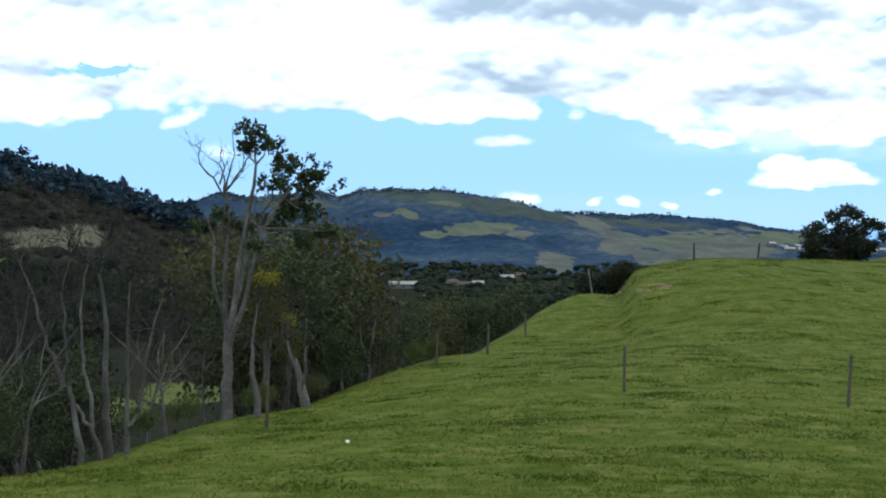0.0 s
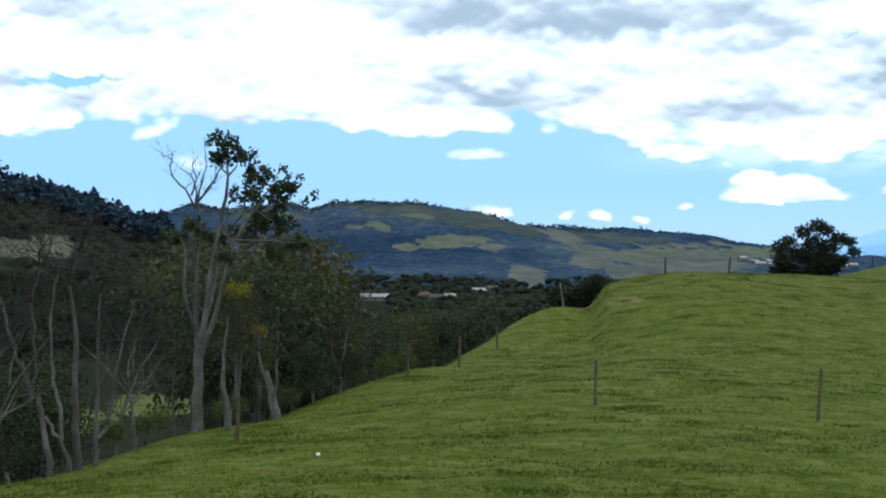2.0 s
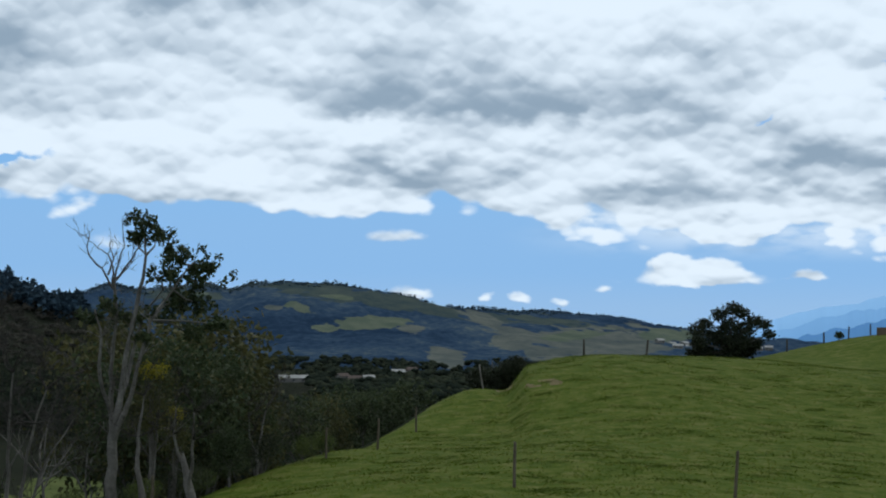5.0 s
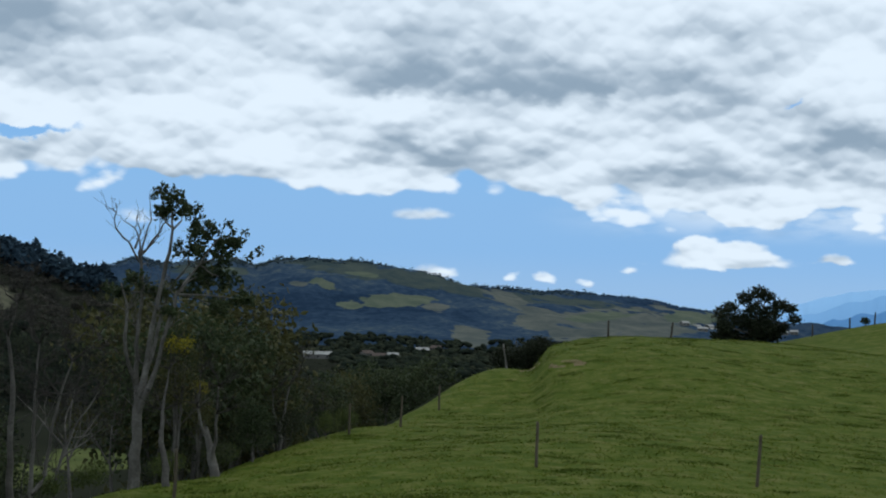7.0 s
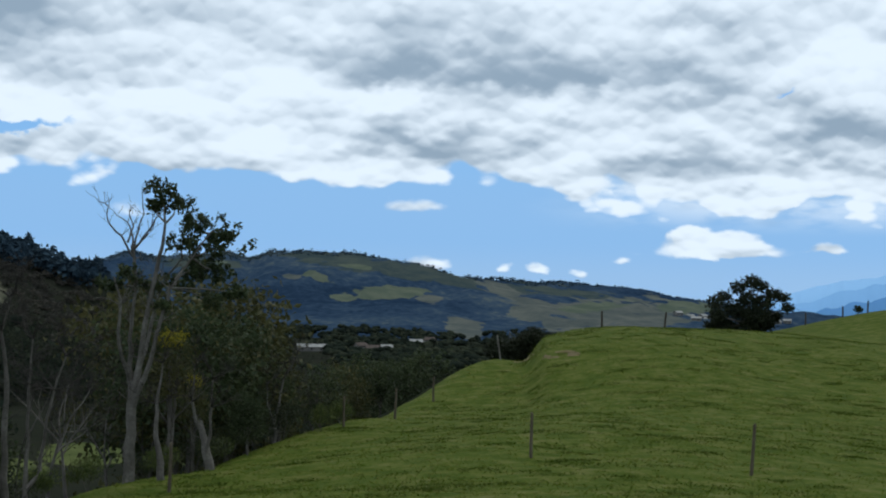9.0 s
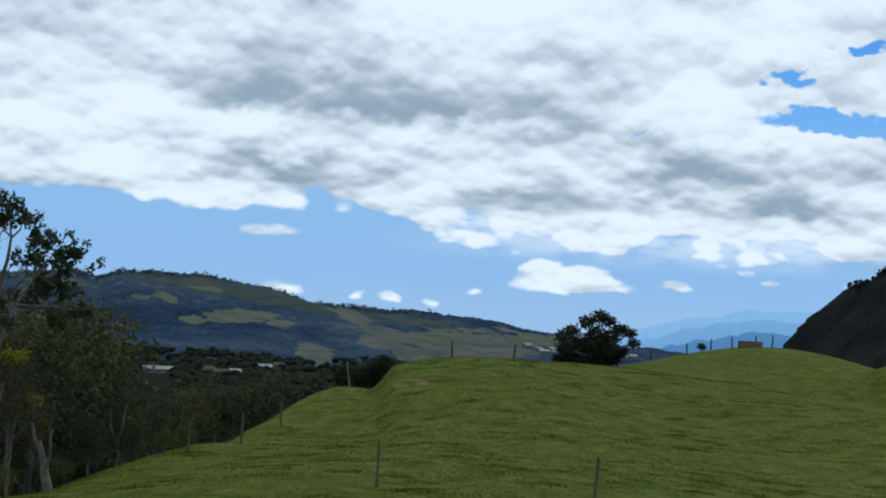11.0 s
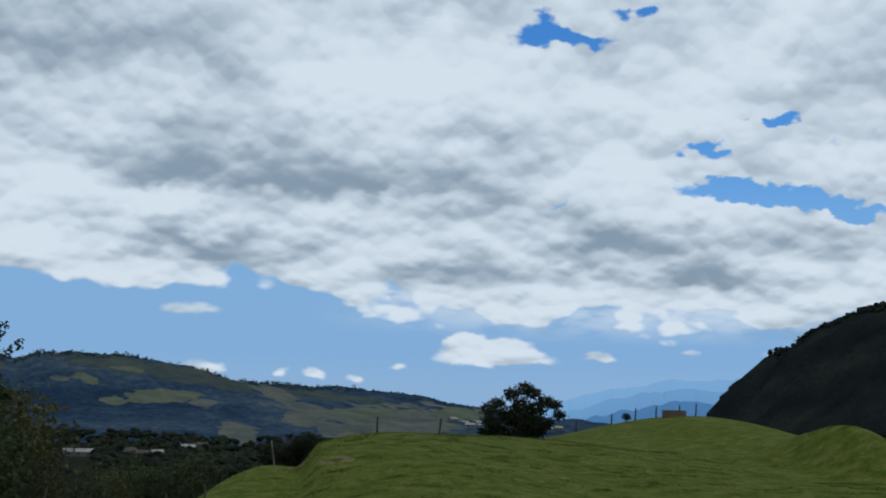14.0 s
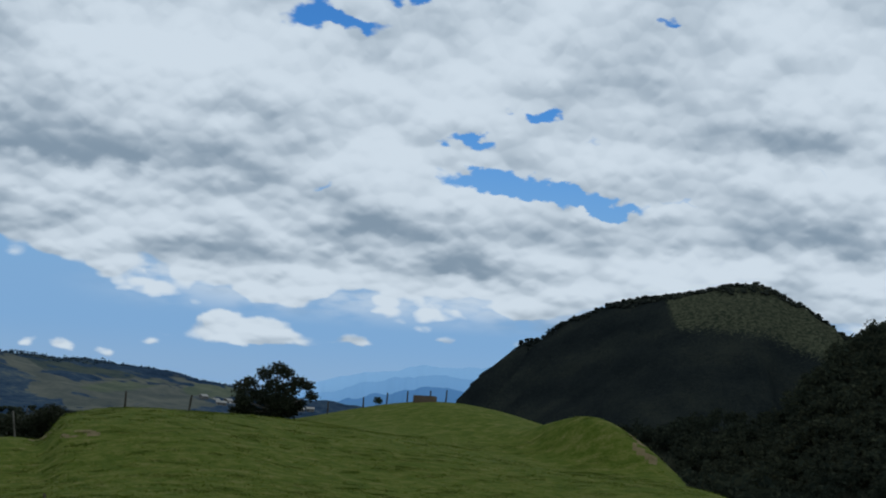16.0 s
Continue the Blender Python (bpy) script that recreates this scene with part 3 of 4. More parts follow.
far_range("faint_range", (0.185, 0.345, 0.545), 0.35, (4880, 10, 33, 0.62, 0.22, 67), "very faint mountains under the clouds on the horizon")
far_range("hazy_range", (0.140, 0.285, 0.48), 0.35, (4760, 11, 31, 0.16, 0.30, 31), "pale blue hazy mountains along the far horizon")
far_range("haze_blue_range", (0.070, 0.175, 0.34), 0.3, (4500, 12, 29, -0.45, 0.30, 47), "haze-blue forested mountain range across the lowland")
far_range("haze_blue_hill", (0.045, 0.105, 0.19), 0.3, (2800, 33, 46, 3.15, 0.5, 53), "haze-blue distant mountain behind the wooded dome")


# ---- plants ----
def tubes(lines, sides=5):
    """Tapered branches: each a list of points and a list of radii."""
    verts, faces, base = [], [], 0
    for pts, radii in lines:
        pts = np.asarray(pts, float)
        n = len(pts)
        d = np.gradient(pts, axis=0)
        d /= np.linalg.norm(d, axis=1)[:, None] + 1e-9
        ref = np.where(np.abs(d[:, 2:3]) > 0.9, [[1.0, 0, 0]], [[0, 0, 1.0]])
        u = np.cross(d, ref)
        u /= np.linalg.norm(u, axis=1)[:, None] + 1e-9
        v = np.cross(d, u)
        k = sides if radii[0] > 0.03 else 3
        a = np.arange(k) * 2 * math.pi / k
        ring = pts[:, None] + (np.cos(a)[None, :, None] * u[:, None] + np.sin(a)[None, :, None] * v[:, None]) * np.asarray(radii)[:, None, None]
        verts.append(ring.reshape(-1, 3))
        i, j = np.meshgrid(np.arange(n - 1), np.arange(k), indexing="ij")
        jj = (j + 1) % k
        faces.append(np.stack([i * k + j, i * k + jj, (i + 1) * k + jj, (i + 1) * k + j], -1).reshape(-1, 4) + base)
        base += n * k
    return np.concatenate(verts), np.concatenate(faces)


def leaves(rng, centres, size):
    """One small folded diamond for each centre, turned at random."""
    n = len(centres)
    u = rng.normal(size=(n, 3))
    u /= np.linalg.norm(u, axis=1)[:, None]
    w = np.cross(u, rng.normal(size=(n, 3)))
    w /= np.linalg.norm(w, axis=1)[:, None]
    s = size * rng.uniform(0.6, 1.3, (n, 1))
    lift = np.cross(u, w) * s * 0.18
    quad = np.stack([centres - u * s, centres + w * s * 0.55 + lift, centres + u * s, centres - w * s * 0.55 + lift], 1)
    return quad.reshape(-1, 3), np.arange(4 * n).reshape(n, 4)


def grow(rng, out, tips, p, d, length, rad, level, spec):
    """A branch and, by recursion, those that it bears."""
    depth, kids, spread, ratio, wobble, lift = spec
    n = 5 if level < 2 else 4
    pts, radii, q, e = [p], [rad], p, d
    for i in range(n):
        e = e + rng.normal(0, wobble, 3) + np.array([0, 0, lift])
        e = e / np.linalg.norm(e)
        q = q + e * length / n
        pts.append(q)
        radii.append(rad * (1 - 0.72 * (i + 1) / n))
    out.append((pts, radii))
    if level >= depth:
        tips.append(q)
        return
    for c in range(kids[level]):
        f = 1.0 if c == 0 else rng.uniform(0.5 if level == 0 else 0.25, 0.97)
        i = min(int(f * n), n - 1)
        at = pts[i] + (pts[i + 1] - pts[i]) * (f * n - i)
        side = np.cross(e, rng.normal(size=3))
        side /= np.linalg.norm(side)
        turn = spread * rng.uniform(0.6, 1.3) * (0.6 if c == 0 else 1)
        grow(rng, out, tips, at, e * math.cos(turn) + side * math.sin(turn), length * ratio * rng.uniform(0.75, 1.2), max(rad * 0.55 * (1.1 - 0.4 * f), 0.008), level + 1, spec)
    if level == depth - 1:
        tips.append(pts[-1])


def clumps(rng, tips, count, radius, flat=0.75):
    c = np.repeat(np.asarray(tips), count, 0)
    return c + rng.normal(0, radius, c.shape) * np.array([1, 1, flat])


def tree(label, parts, category="tree", group=""):
    """A tree out of finished meshes: (part's name, mesh, label)."""
    root = tagged(new("tree" if category == "tree" else "shrub"), label, category, group)
    for name, me, text in parts:
        ob = part(name, me, root, text)
        if name == "twig_mass":
            tagged(ob, kind="stuff")
    return root


def bare_tree(seed, high, bark=None):
    """A slender grey tree in almost leafless state, unit metres; the foot at the origin."""
    rng = np.random.default_rng(seed)
    out, tips = [], []
    lean = np.array([rng.normal(0, 0.12), rng.normal(0, 0.12), 1.0])
    grow(rng, out, tips, np.array([0, 0, -0.4]), lean / np.linalg.norm(lean), high * 0.52, high * 0.013, 0, (4, (4, 4, 4, 4), 0.62, 0.58, 0.17, 0.05))
    thick = [q for q in out if q[1][0] > 0.022]
    fine = [q for q in out if q[1][0] <= 0.022]
    trunk = mesh("trunk", *tubes(thick), (bark or GREY_BARK,))
    v, f = leaves(rng, clumps(rng, tips[::3], 1, high * 0.02), 0.05)
    return (("trunk", trunk, ""), ("twig_mass", mesh("twig_mass", *tubes(fine), (TWIGS,)), "fine dark leafless twigs"), ("crown", mesh("crown", v, f, (BROWN_LEAF,), flat=True), "sparse withered brown leaves"))


def leafy_tree(seed, high, wide, leaf, size=0.15, count=18, bark=None, stem=0.35):
    """A broad-leaved tree: trunk with limbs, and a crown of many leaves in clumps with gaps."""
    rng = np.random.default_rng(seed)
    out, tips = [], []
    grow(rng, out, tips, np.array([0, 0, -0.4]), np.array([rng.normal(0, 0.06), rng.normal(0, 0.06), 1.0]), high * stem, high * 0.022, 0, (3, (5, 5, 4), 0.75, 0.62, 0.12, 0.02))
    ends = np.asarray(tips)
    top = ends[:, 2].max()
    keep = [p for p in tips]
    for k in range(int(len(tips) * 0.5)):
        a, h = rng.uniform(0, 2 * math.pi), rng.uniform(0.25, 1.0)
        r = wide * 0.5 * math.sqrt(max(0.05, 1 - (2 * h - 1.15) ** 2)) * rng.uniform(0.55, 1.0)
        keep.append(np.array([r * math.cos(a), r * math.sin(a), high * h]))
    s = np.array([1, 1, high / max(top, 0.1)])
    lines = [([q * s for q in pts], radii) for pts, radii in out]
    keep = [q * (s if k < len(tips) else 1) for k, q in enumerate(keep)]
    v, f = leaves(rng, clumps(rng, keep, count, high * 0.05), size)
    return (("trunk", mesh("trunk", *tubes(lines), (bark or GREY_BARK,)), ""), ("crown", mesh("crown", v, f, (leaf,), flat=True), ""))


def bush(seed, high, wide, leaf, size=0.1, count=2600):
    """A dense bush: stems and leaves on an uneven mound."""
    rng = np.random.default_rng(seed)
    lobes = [(rng.normal(0, wide * 0.22, 2), rng.uniform(0.45, 0.8), rng.uniform(0.22, 0.4)) for k in range(9)]
    c = []
    for (xy, h, r) in lobes:
        n = rng.normal(size=(count // 9, 3))
        n /= np.linalg.norm(n, axis=1)[:, None]
        c.append(np.array([*xy, h * high]) + n * np.array([wide * r, wide * r, high * r]) * rng.uniform(0.55, 1.05, (len(n), 1)))
    c = np.concatenate(c)
    c = c[c[:, 2] > 0]
    v, f = leaves(rng, c, size)
    lines = [([np.array([0, 0, -0.3]), np.array([*(xy * 0.5), h * high * 0.5]), np.array([*xy, h * high])], [0.05, 0.035, 0.01]) for xy, h, r in lobes]
    return (*[("stem", mesh("stem", *tubes([q]), (GREY_BARK,)), "") for q in lines[:5]], ("foliage", mesh("foliage", v, f, (leaf,), flat=True), ""))


def spot_on(a, d):
    x, y = d * math.sin(radians(a)), d * math.cos(radians(a))
    return x, y, float(height(x, y))


def plant(kind, label, rows, parts_of, category="tree", group=""):
    """Sets trees out. rows: bearing, distance, elevation angle of the top; three grown forms are shared among them."""
    forms = {}
    rng = random.Random(len(rows) * 7 + len(label))
    for k, (a, d, top) in enumerate(rows):
        x, y, z = spot_on(a, d)
        high = max(1.0, EYE_Z + d * math.tan(radians(top)) - z)
        key = k % 4
        if key not in forms:
            forms[key] = (tree(label, parts_of(kind * 10 + key, 8.0), category, group), x, y, z, high)
            ob = forms[key][0]
        else:
            ob = copy_thing(forms[key][0], Matrix())
        s = high / 8.0
        slim = 0.72 if high > 10 else 1.0
        ob.matrix_basis = Matrix.LocRotScale((x, y, z), Euler((0, 0, rng.uniform(0, 6.28))), (s * rng.uniform(0.9, 1.1) * slim, s * slim, s))


def wavy(rng, pts, radii, sway=0.022):
    """The same branch with finer, slightly crooked steps."""
    pts = np.array(pts, float)
    t = np.linspace(0, len(pts) - 1, 3 * len(pts) - 2)
    fine = np.stack([np.interp(t, np.arange(len(pts)), pts[:, k]) for k in range(3)], -1)
    fine[1:-1] += rng.normal(0, sway, fine[1:-1].shape) * np.array([1, 1, 0.4])
    return fine, list(np.interp(t, np.arange(len(pts)), radii) * rng.uniform(0.92, 1.08, len(t)))


# the tall tree on the brink: one trunk, three stems, half of the top dead
def tall_tree():
    rng = np.random.default_rng(5)
    x, y, z = spot_on(-8.36, 44.0)
    root = tagged(new("tree"), "tall grey-barked tree with half-dead crown at pasture edge", "tree")
    root.location = (x, y, z)
    stems = [([(0, 0, -0.4), (-0.03, 0, 1.0), (0.03, 0.05, 2.3), (0.2, 0.1, 3.6), (0.45, 0.1, 5.2), (0.75, 0.0, 6.6), (0.9, -0.1, 7.6), (0.75, -0.1, 8.5)], [0.19, 0.165, 0.135, 0.085, 0.07, 0.055, 0.035, 0.015]),
             ([(0.0, 0.05, 2.1), (-0.12, 0.3, 3.4), (-0.1, 0.4, 4.6), (0.02, 0.3, 5.7), (-0.02, 0.2, 6.5), (-0.1, 0.2, 7.0)], [0.10, 0.075, 0.06, 0.05, 0.04, 0.03]),
             ([(0.05, 0, 2.2), (0.5, -0.3, 3.5), (0.85, -0.4, 4.7), (1.1, -0.4, 5.7), (1.7, -0.4, 6.6), (2.2, -0.3, 7.3)], [0.09, 0.07, 0.055, 0.045, 0.03, 0.018]),
             ([(0.03, 0, 2.6), (0.3, 0.4, 3.8), (0.5, 0.7, 5.0), (0.8, 0.8, 6.0), (1.3, 0.7, 6.6)], [0.08, 0.065, 0.05, 0.035, 0.018]),
             ([(-0.1, 0.2, 2.9), (-0.35, -0.3, 4.0), (-0.3, -0.5, 5.2), (-0.5, -0.5, 6.0)], [0.07, 0.055, 0.04, 0.02])]
    lines, dead, tips = [wavy(rng, p, r) for p, r in stems], [], []
    limbs = [[(-0.1, 6.6), (-0.42, 7.2), (-0.79, 7.55), (-0.84, 7.82), (-0.79, 8.16)], [(-0.80, 8.05), (-0.92, 8.15), (-1.08, 8.17)], [(-0.1, 6.7), (0.03, 7.35), (0.17, 7.86), (0.10, 8.5)],
             [(-0.1, 6.7), (-0.1, 7.2), (-0.24, 7.62), (-0.55, 7.78)], [(-0.05, 6.8), (0.37, 7.4), (0.6, 7.75), (0.78, 7.95)], [(-0.1, 6.8), (0.2, 7.1), (0.45, 7.35), (0.5, 7.75)], [(-0.25, 7.0), (-0.12, 7.5), (-0.25, 7.9)]]
    for k, limb in enumerate(limbs):
        depth = rng.uniform(-0.4, 0.4)
        pts = [(px, 0.2 + depth * q / len(limb), pz) for q, (px, pz) in enumerate(limb)]
        lead = 0.036 if k != 1 else 0.016
        dead.append(wavy(rng, pts, list(np.linspace(lead, 0.011, len(pts))), 0.018))
        for px, py, pz in pts[1:]:
            for q in range(2):
                d = np.array([rng.uniform(-0.8, 0.8), rng.uniform(-0.6, 0.6), rng.uniform(0.3, 1.0)])
                grow(rng, dead, [], np.array((px, py, pz)), d / np.linalg.norm(d), rng.uniform(0.2, 0.42), 0.011, 2, (3, (2, 2, 2), 0.6, 0.6, 0.16, 0.05))
    for p, r in stems:
        for k in range(7):
            i = rng.integers(2, len(p) - 1)
            d = np.array([rng.normal(0, 1), rng.normal(0, 1), rng.uniform(0.2, 1.2)])
            grow(rng, lines, [], np.array(p[i]), d / np.linalg.norm(d), rng.uniform(0.35, 0.75), 0.02, 1, (3, (2, 3, 2), 0.6, 0.6, 0.16, 0.05))
    # leaf masses: across, deep, up, half width
    masses = [(0.75, -0.1, 8.55, 0.42), (1.15, 0.0, 8.15, 0.36), (0.55, 0.2, 8.1, 0.22), (1.75, 0.1, 7.65, 0.5), (2.3, -0.2, 7.35, 0.48), (2.75, -0.1, 7.2, 0.22), (1.45, -0.4, 7.1, 0.42),
              (2.2, 0.2, 6.85, 0.5), (1.7, 0.3, 6.3, 0.45), (2.4, 0.3, 6.2, 0.38), (1.2, 0.5, 5.9, 0.34), (-0.3, 0.2, 6.05, 0.36), (-0.55, -0.3, 5.75, 0.3), (0.35, 0.4, 5.75, 0.34),
              (2.9, 0.1, 5.6, 0.3), (2.2, 0.3, 5.3, 0.3), (0.9, -0.4, 5.2, 0.22)]
    centres = []
    for mx, my, mz, r in masses:
        stem = min((q for p, _ in stems for q in p[3:]), key=lambda q: (q[0] - mx) ** 2 + (q[2] - mz + 0.5) ** 2)
        mid = (np.array(stem) + np.array((mx, my, mz))) / 2 + rng.normal(0, 0.06, 3)
        lines.append((np.array([stem, mid, (mx, my, mz)]), [0.035, 0.025, 0.012]))
        for k in range(int(17 * r / 0.4)):
            p = np.array([mx, my, mz]) + rng.normal(0, r * 0.60, 3) * np.array([1, 1.2, 0.55])
            centres.append(p + rng.normal(0, 0.065, (20, 3)))
            if k % 3 == 0:
                lines.append((np.array([(mx, my, mz), (np.array((mx, my, mz)) + p) / 2 + rng.normal(0, 0.05, 3), p]), [0.012, 0.009, 0.005]))
    part("trunk", mesh("trunk", *tubes(lines, 8), (PALE_BARK,)), root)
    part("dead_top", mesh("dead_top", *tubes(dead), (GREY_BARK,)), root, "bare grey dead branches")
    part("crown", mesh("crown", *leaves(rng, np.concatenate(centres), 0.075), (DARK_LEAF,), flat=True), root, "dark green leaves in ragged clumps")


tall_tree()

def edge_tree(label, a, d, stems, seed, bark, reach=1.0):
    """A crooked, nearly bare tree on the brink. stems: thickness at the foot and points (across, up) in metres; the stems that taper out bear bare limbs."""
    rng = np.random.default_rng(seed)
    root = tagged(new("tree"), label, "tree", "bare trees below the pasture")
    root.location = spot_on(a, d)
    thick, fine, tips = [], [], []
    for foot, top, points in stems:
        depth = rng.uniform(-0.25, 0.25)
        pts = [(px, depth * pz, pz) for px, pz in points]
        thick.append(wavy(rng, pts, list(np.linspace(foot, top, len(pts))), 0.02))
        if top > 0.04:
            continue
        for q in pts[-2:]:
            for k in range(3):
                t = rng.uniform(0, 2 * math.pi)
                way_out = np.array([math.cos(t), 0.7 * math.sin(t), rng.uniform(0.3, 1.1)])
                grow(rng, fine, tips, np.array(q), way_out / np.linalg.norm(way_out), 0.62 * reach * rng.uniform(0.8, 1.5), 0.03, 1, (4, (3, 3, 3, 3), 0.62, 0.64, 0.2, 0.06))
    part("trunk", mesh("trunk", *tubes(thick, 8), (bark,)), root)
    tagged(part("twig_mass", mesh("twig_mass", *tubes(fine), (TWIGS,)), root, "crooked dark bare twigs"), kind="stuff")
    part("crown", mesh("crown", *leaves(rng, clumps(rng, tips[::5], 1, 0.1), 0.045), (BROWN_LEAF,), flat=True), root, "sparse withered brown leaves")


edge_tree("crooked grey bare tree forking halfway up at the brink", -13.95, 34.5, [(0.085, 0.05, [(0.05, -0.4), (0.02, 0.3), (-0.25, 1.5), (-0.35, 1.85)]), (0.055, 0.02, [(-0.35, 1.8), (-0.58, 2.5), (-0.85, 3.1), (-1.0, 3.9), (-1.3, 4.6)]),
          (0.042, 0.018, [(-0.33, 1.75), (-0.17, 2.4), (-0.15, 3.2), (-0.2, 4.0), (0.05, 4.8)])], 101, GREY_BARK)
edge_tree("slender grey tree behind a broken pale stem", -13.15, 35.0, [(0.075, 0.05, [(0.0, -0.4), (-0.02, 0.2), (-0.2, 0.8)]), (0.05, 0.045, [(-0.18, 0.7), (-0.38, 1.1), (-0.52, 1.35)]), (0.055, 0.02, [(-0.2, 0.75), (-0.2, 1.5), (-0.42, 2.1), (-0.45, 2.9), (-0.5, 3.7), (-0.3, 4.6)])], 102, PALE_BARK)
edge_tree("straight grey-barked tree on the pasture brink", -12.85, 35.6, [(0.11, 0.02, [(0.0, -0.4), (0.0, 0.6), (-0.04, 1.9), (0.02, 3.2), (-0.1, 4.4), (0.1, 5.2)])], 103, GREY_BARK)
edge_tree("twin-stemmed grey bare tree on the brink", -12.2, 36.2, [(0.09, 0.07, [(0.0, -0.4), (0.0, 0.5)]), (0.06, 0.02, [(0.0, 0.45), (0.04, 1.8), (0.0, 2.9), (0.1, 4.2)]), (0.055, 0.02, [(0.02, 0.45), (0.34, 1.1), (0.46, 2.0), (0.62, 3.0), (0.9, 3.8)])], 104, GREY_BARK)
edge_tree("stout grey trunk with bare limbs beside the fence", -7.25, 43.5, [(0.13, 0.02, [(0.05, -0.4), (0.0, 0.5), (-0.12, 1.3), (-0.15, 2.2), (0.0, 3.4)])], 105, GREY_BARK, 0.8)
edge_tree("thick leaning grey trunk with pale upright stem", -5.45, 48.5, [(0.2, 0.06, [(0.12, -0.4), (0.05, 0.3), (-0.2, 1.2), (-0.3, 1.6)]), (0.07, 0.025, [(-0.05, 0.5), (0.08, 1.2), (0.12, 2.1), (0.15, 3.0)]), (0.06, 0.02, [(-0.25, 1.4), (-0.5, 2.3), (-0.4, 3.4)])], 106, PALE_BARK, 0.8)
edge_tree("forked grey tree leaning over the pasture edge", -2.95, 58.5, [(0.10, 0.07, [(0.1, -0.4), (0.05, 0.4), (0.0, 0.9)]), (0.06, 0.02, [(0.0, 0.8), (-0.25, 1.6), (-0.3, 2.4)]), (0.065, 0.02, [(0.0, 0.8), (0.2, 1.6), (0.3, 2.5), (0.7, 3.2)])], 107, PALE_BARK, 0.9)

# grey, nearly leafless trees along and below the brink
plant(1, "slender grey almost leafless tree on the wooded slope", [(-16.2, 31, -1.6), (-7.3, 47, -2.2), (-17.4, 33, -0.9),
      (-15.2, 44, -1.3), (-11.6, 45, -1.5), (-10.4, 50, -1.6), (-16.4, 50, -1.0), (-9.4, 56, -1.7), (-12.4, 58, -1.3), (-18.4, 42, -0.7),
      (-2.6, 62, -3.4), (-5.3, 54, -3.0), (-4.2, 78, -1.9)], bare_tree, group="bare trees below the pasture")
plant(2, "dark green leafy tree on the wooded slope", [(-6.2, 56, -1.5), (-4.9, 60, -1.9), (-4.2, 64, -2.6), (-7.8, 58, -2.0), (-2.8, 61, -4.0), (-6.2, 70, -1.0),
      (1.0, 100, -3.4), (0.2, 108, -3.2), (1.9, 112, -3.3), (-1.3, 92, -3.6), (2.9, 124, -3.0), (-3.9, 54, -4.6), (-16.0, 36, -5.6), (-14.2, 39, -5.2), (-17.2, 30, -6.4)],
      lambda s, h: leafy_tree(s, h, 6.0, DARK_LEAF), group="leafy trees below the pasture")
plant(3, "olive green tree with loose crown on the slope", [(-6.8, 62, -0.4), (-5.6, 66, -0.3), (-4.9, 72, -0.9), (-6.6, 58, -1.9), (-8.8, 66, -0.9), (-3.9, 60, -2.7), (-0.4, 96, -3.5), (-3.0, 64, -3.4)],
      lambda s, h: leafy_tree(s, h, 6.0, OLIVE_LEAF, count=15), group="leafy trees below the pasture")
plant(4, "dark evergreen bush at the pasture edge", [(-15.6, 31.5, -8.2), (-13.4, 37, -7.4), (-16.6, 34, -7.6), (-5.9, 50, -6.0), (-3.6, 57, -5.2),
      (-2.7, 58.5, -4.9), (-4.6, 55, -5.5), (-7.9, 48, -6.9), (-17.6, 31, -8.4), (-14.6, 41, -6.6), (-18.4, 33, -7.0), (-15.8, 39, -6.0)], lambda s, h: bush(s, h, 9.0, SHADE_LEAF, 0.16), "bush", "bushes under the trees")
plant(5, "fresh green bush on the pasture brink", [(-1.15, 60.5, -5.05), (-9.9, 43, -7.9), (-11.6, 40, -8.6), (-7.2, 46, -7.4), (-0.4, 63, -5.3), (-5.1, 51, -6.7)],
      lambda s, h: bush(s, h, 8.0, FRESH_LEAF, 0.2), "bush", "bushes under the trees")


def blossom_shrub(seed, high):
    """Slender stems, thin olive foliage, and yellow blossom massed near the top."""
    rng = np.random.default_rng(seed)
    ends = [np.array([rng.normal(0, 0.035) * high, rng.normal(0, 0.035) * high, high * rng.uniform(0.88, 0.98)]) for k in range(7)]
    lines = [([np.array([0, 0, -0.3]), e * np.array([0.4, 0.4, 0.5]), e], [0.05, 0.035, 0.01]) for e in ends]
    low = [e * np.array([1.6, 1.6, rng.uniform(0.6, 0.9)]) for e in ends for k in range(4)]
    return (*[("stem", mesh("stem", *tubes([q]), (GREY_BARK,)), "") for q in lines], ("foliage", mesh("foliage", *leaves(rng, clumps(rng, low, 40, high * 0.05), 0.1), (OLIVE_LEAF,), flat=True), ""),
            ("blossom", mesh("blossom", *leaves(rng, clumps(rng, ends, 80, high * 0.024), 0.07), (YELLOW_BLOOM,), flat=True), "bright yellow blossom"))


plant(6, "slender shrub with yellow blossom among the trees", [(-6.85, 46.5, -2.05), (-6.0, 49.5, -3.9)], blossom_shrub, "shrub", "yellow shrubs")
plant(7, "dense rounded dark bush beside the soil bank", [(6.3, 112, -1.95), (6.95, 111, -1.9)], lambda s, h: bush(s, h, 8.5, SHADE_LEAF, 0.25, 5200), "bush")


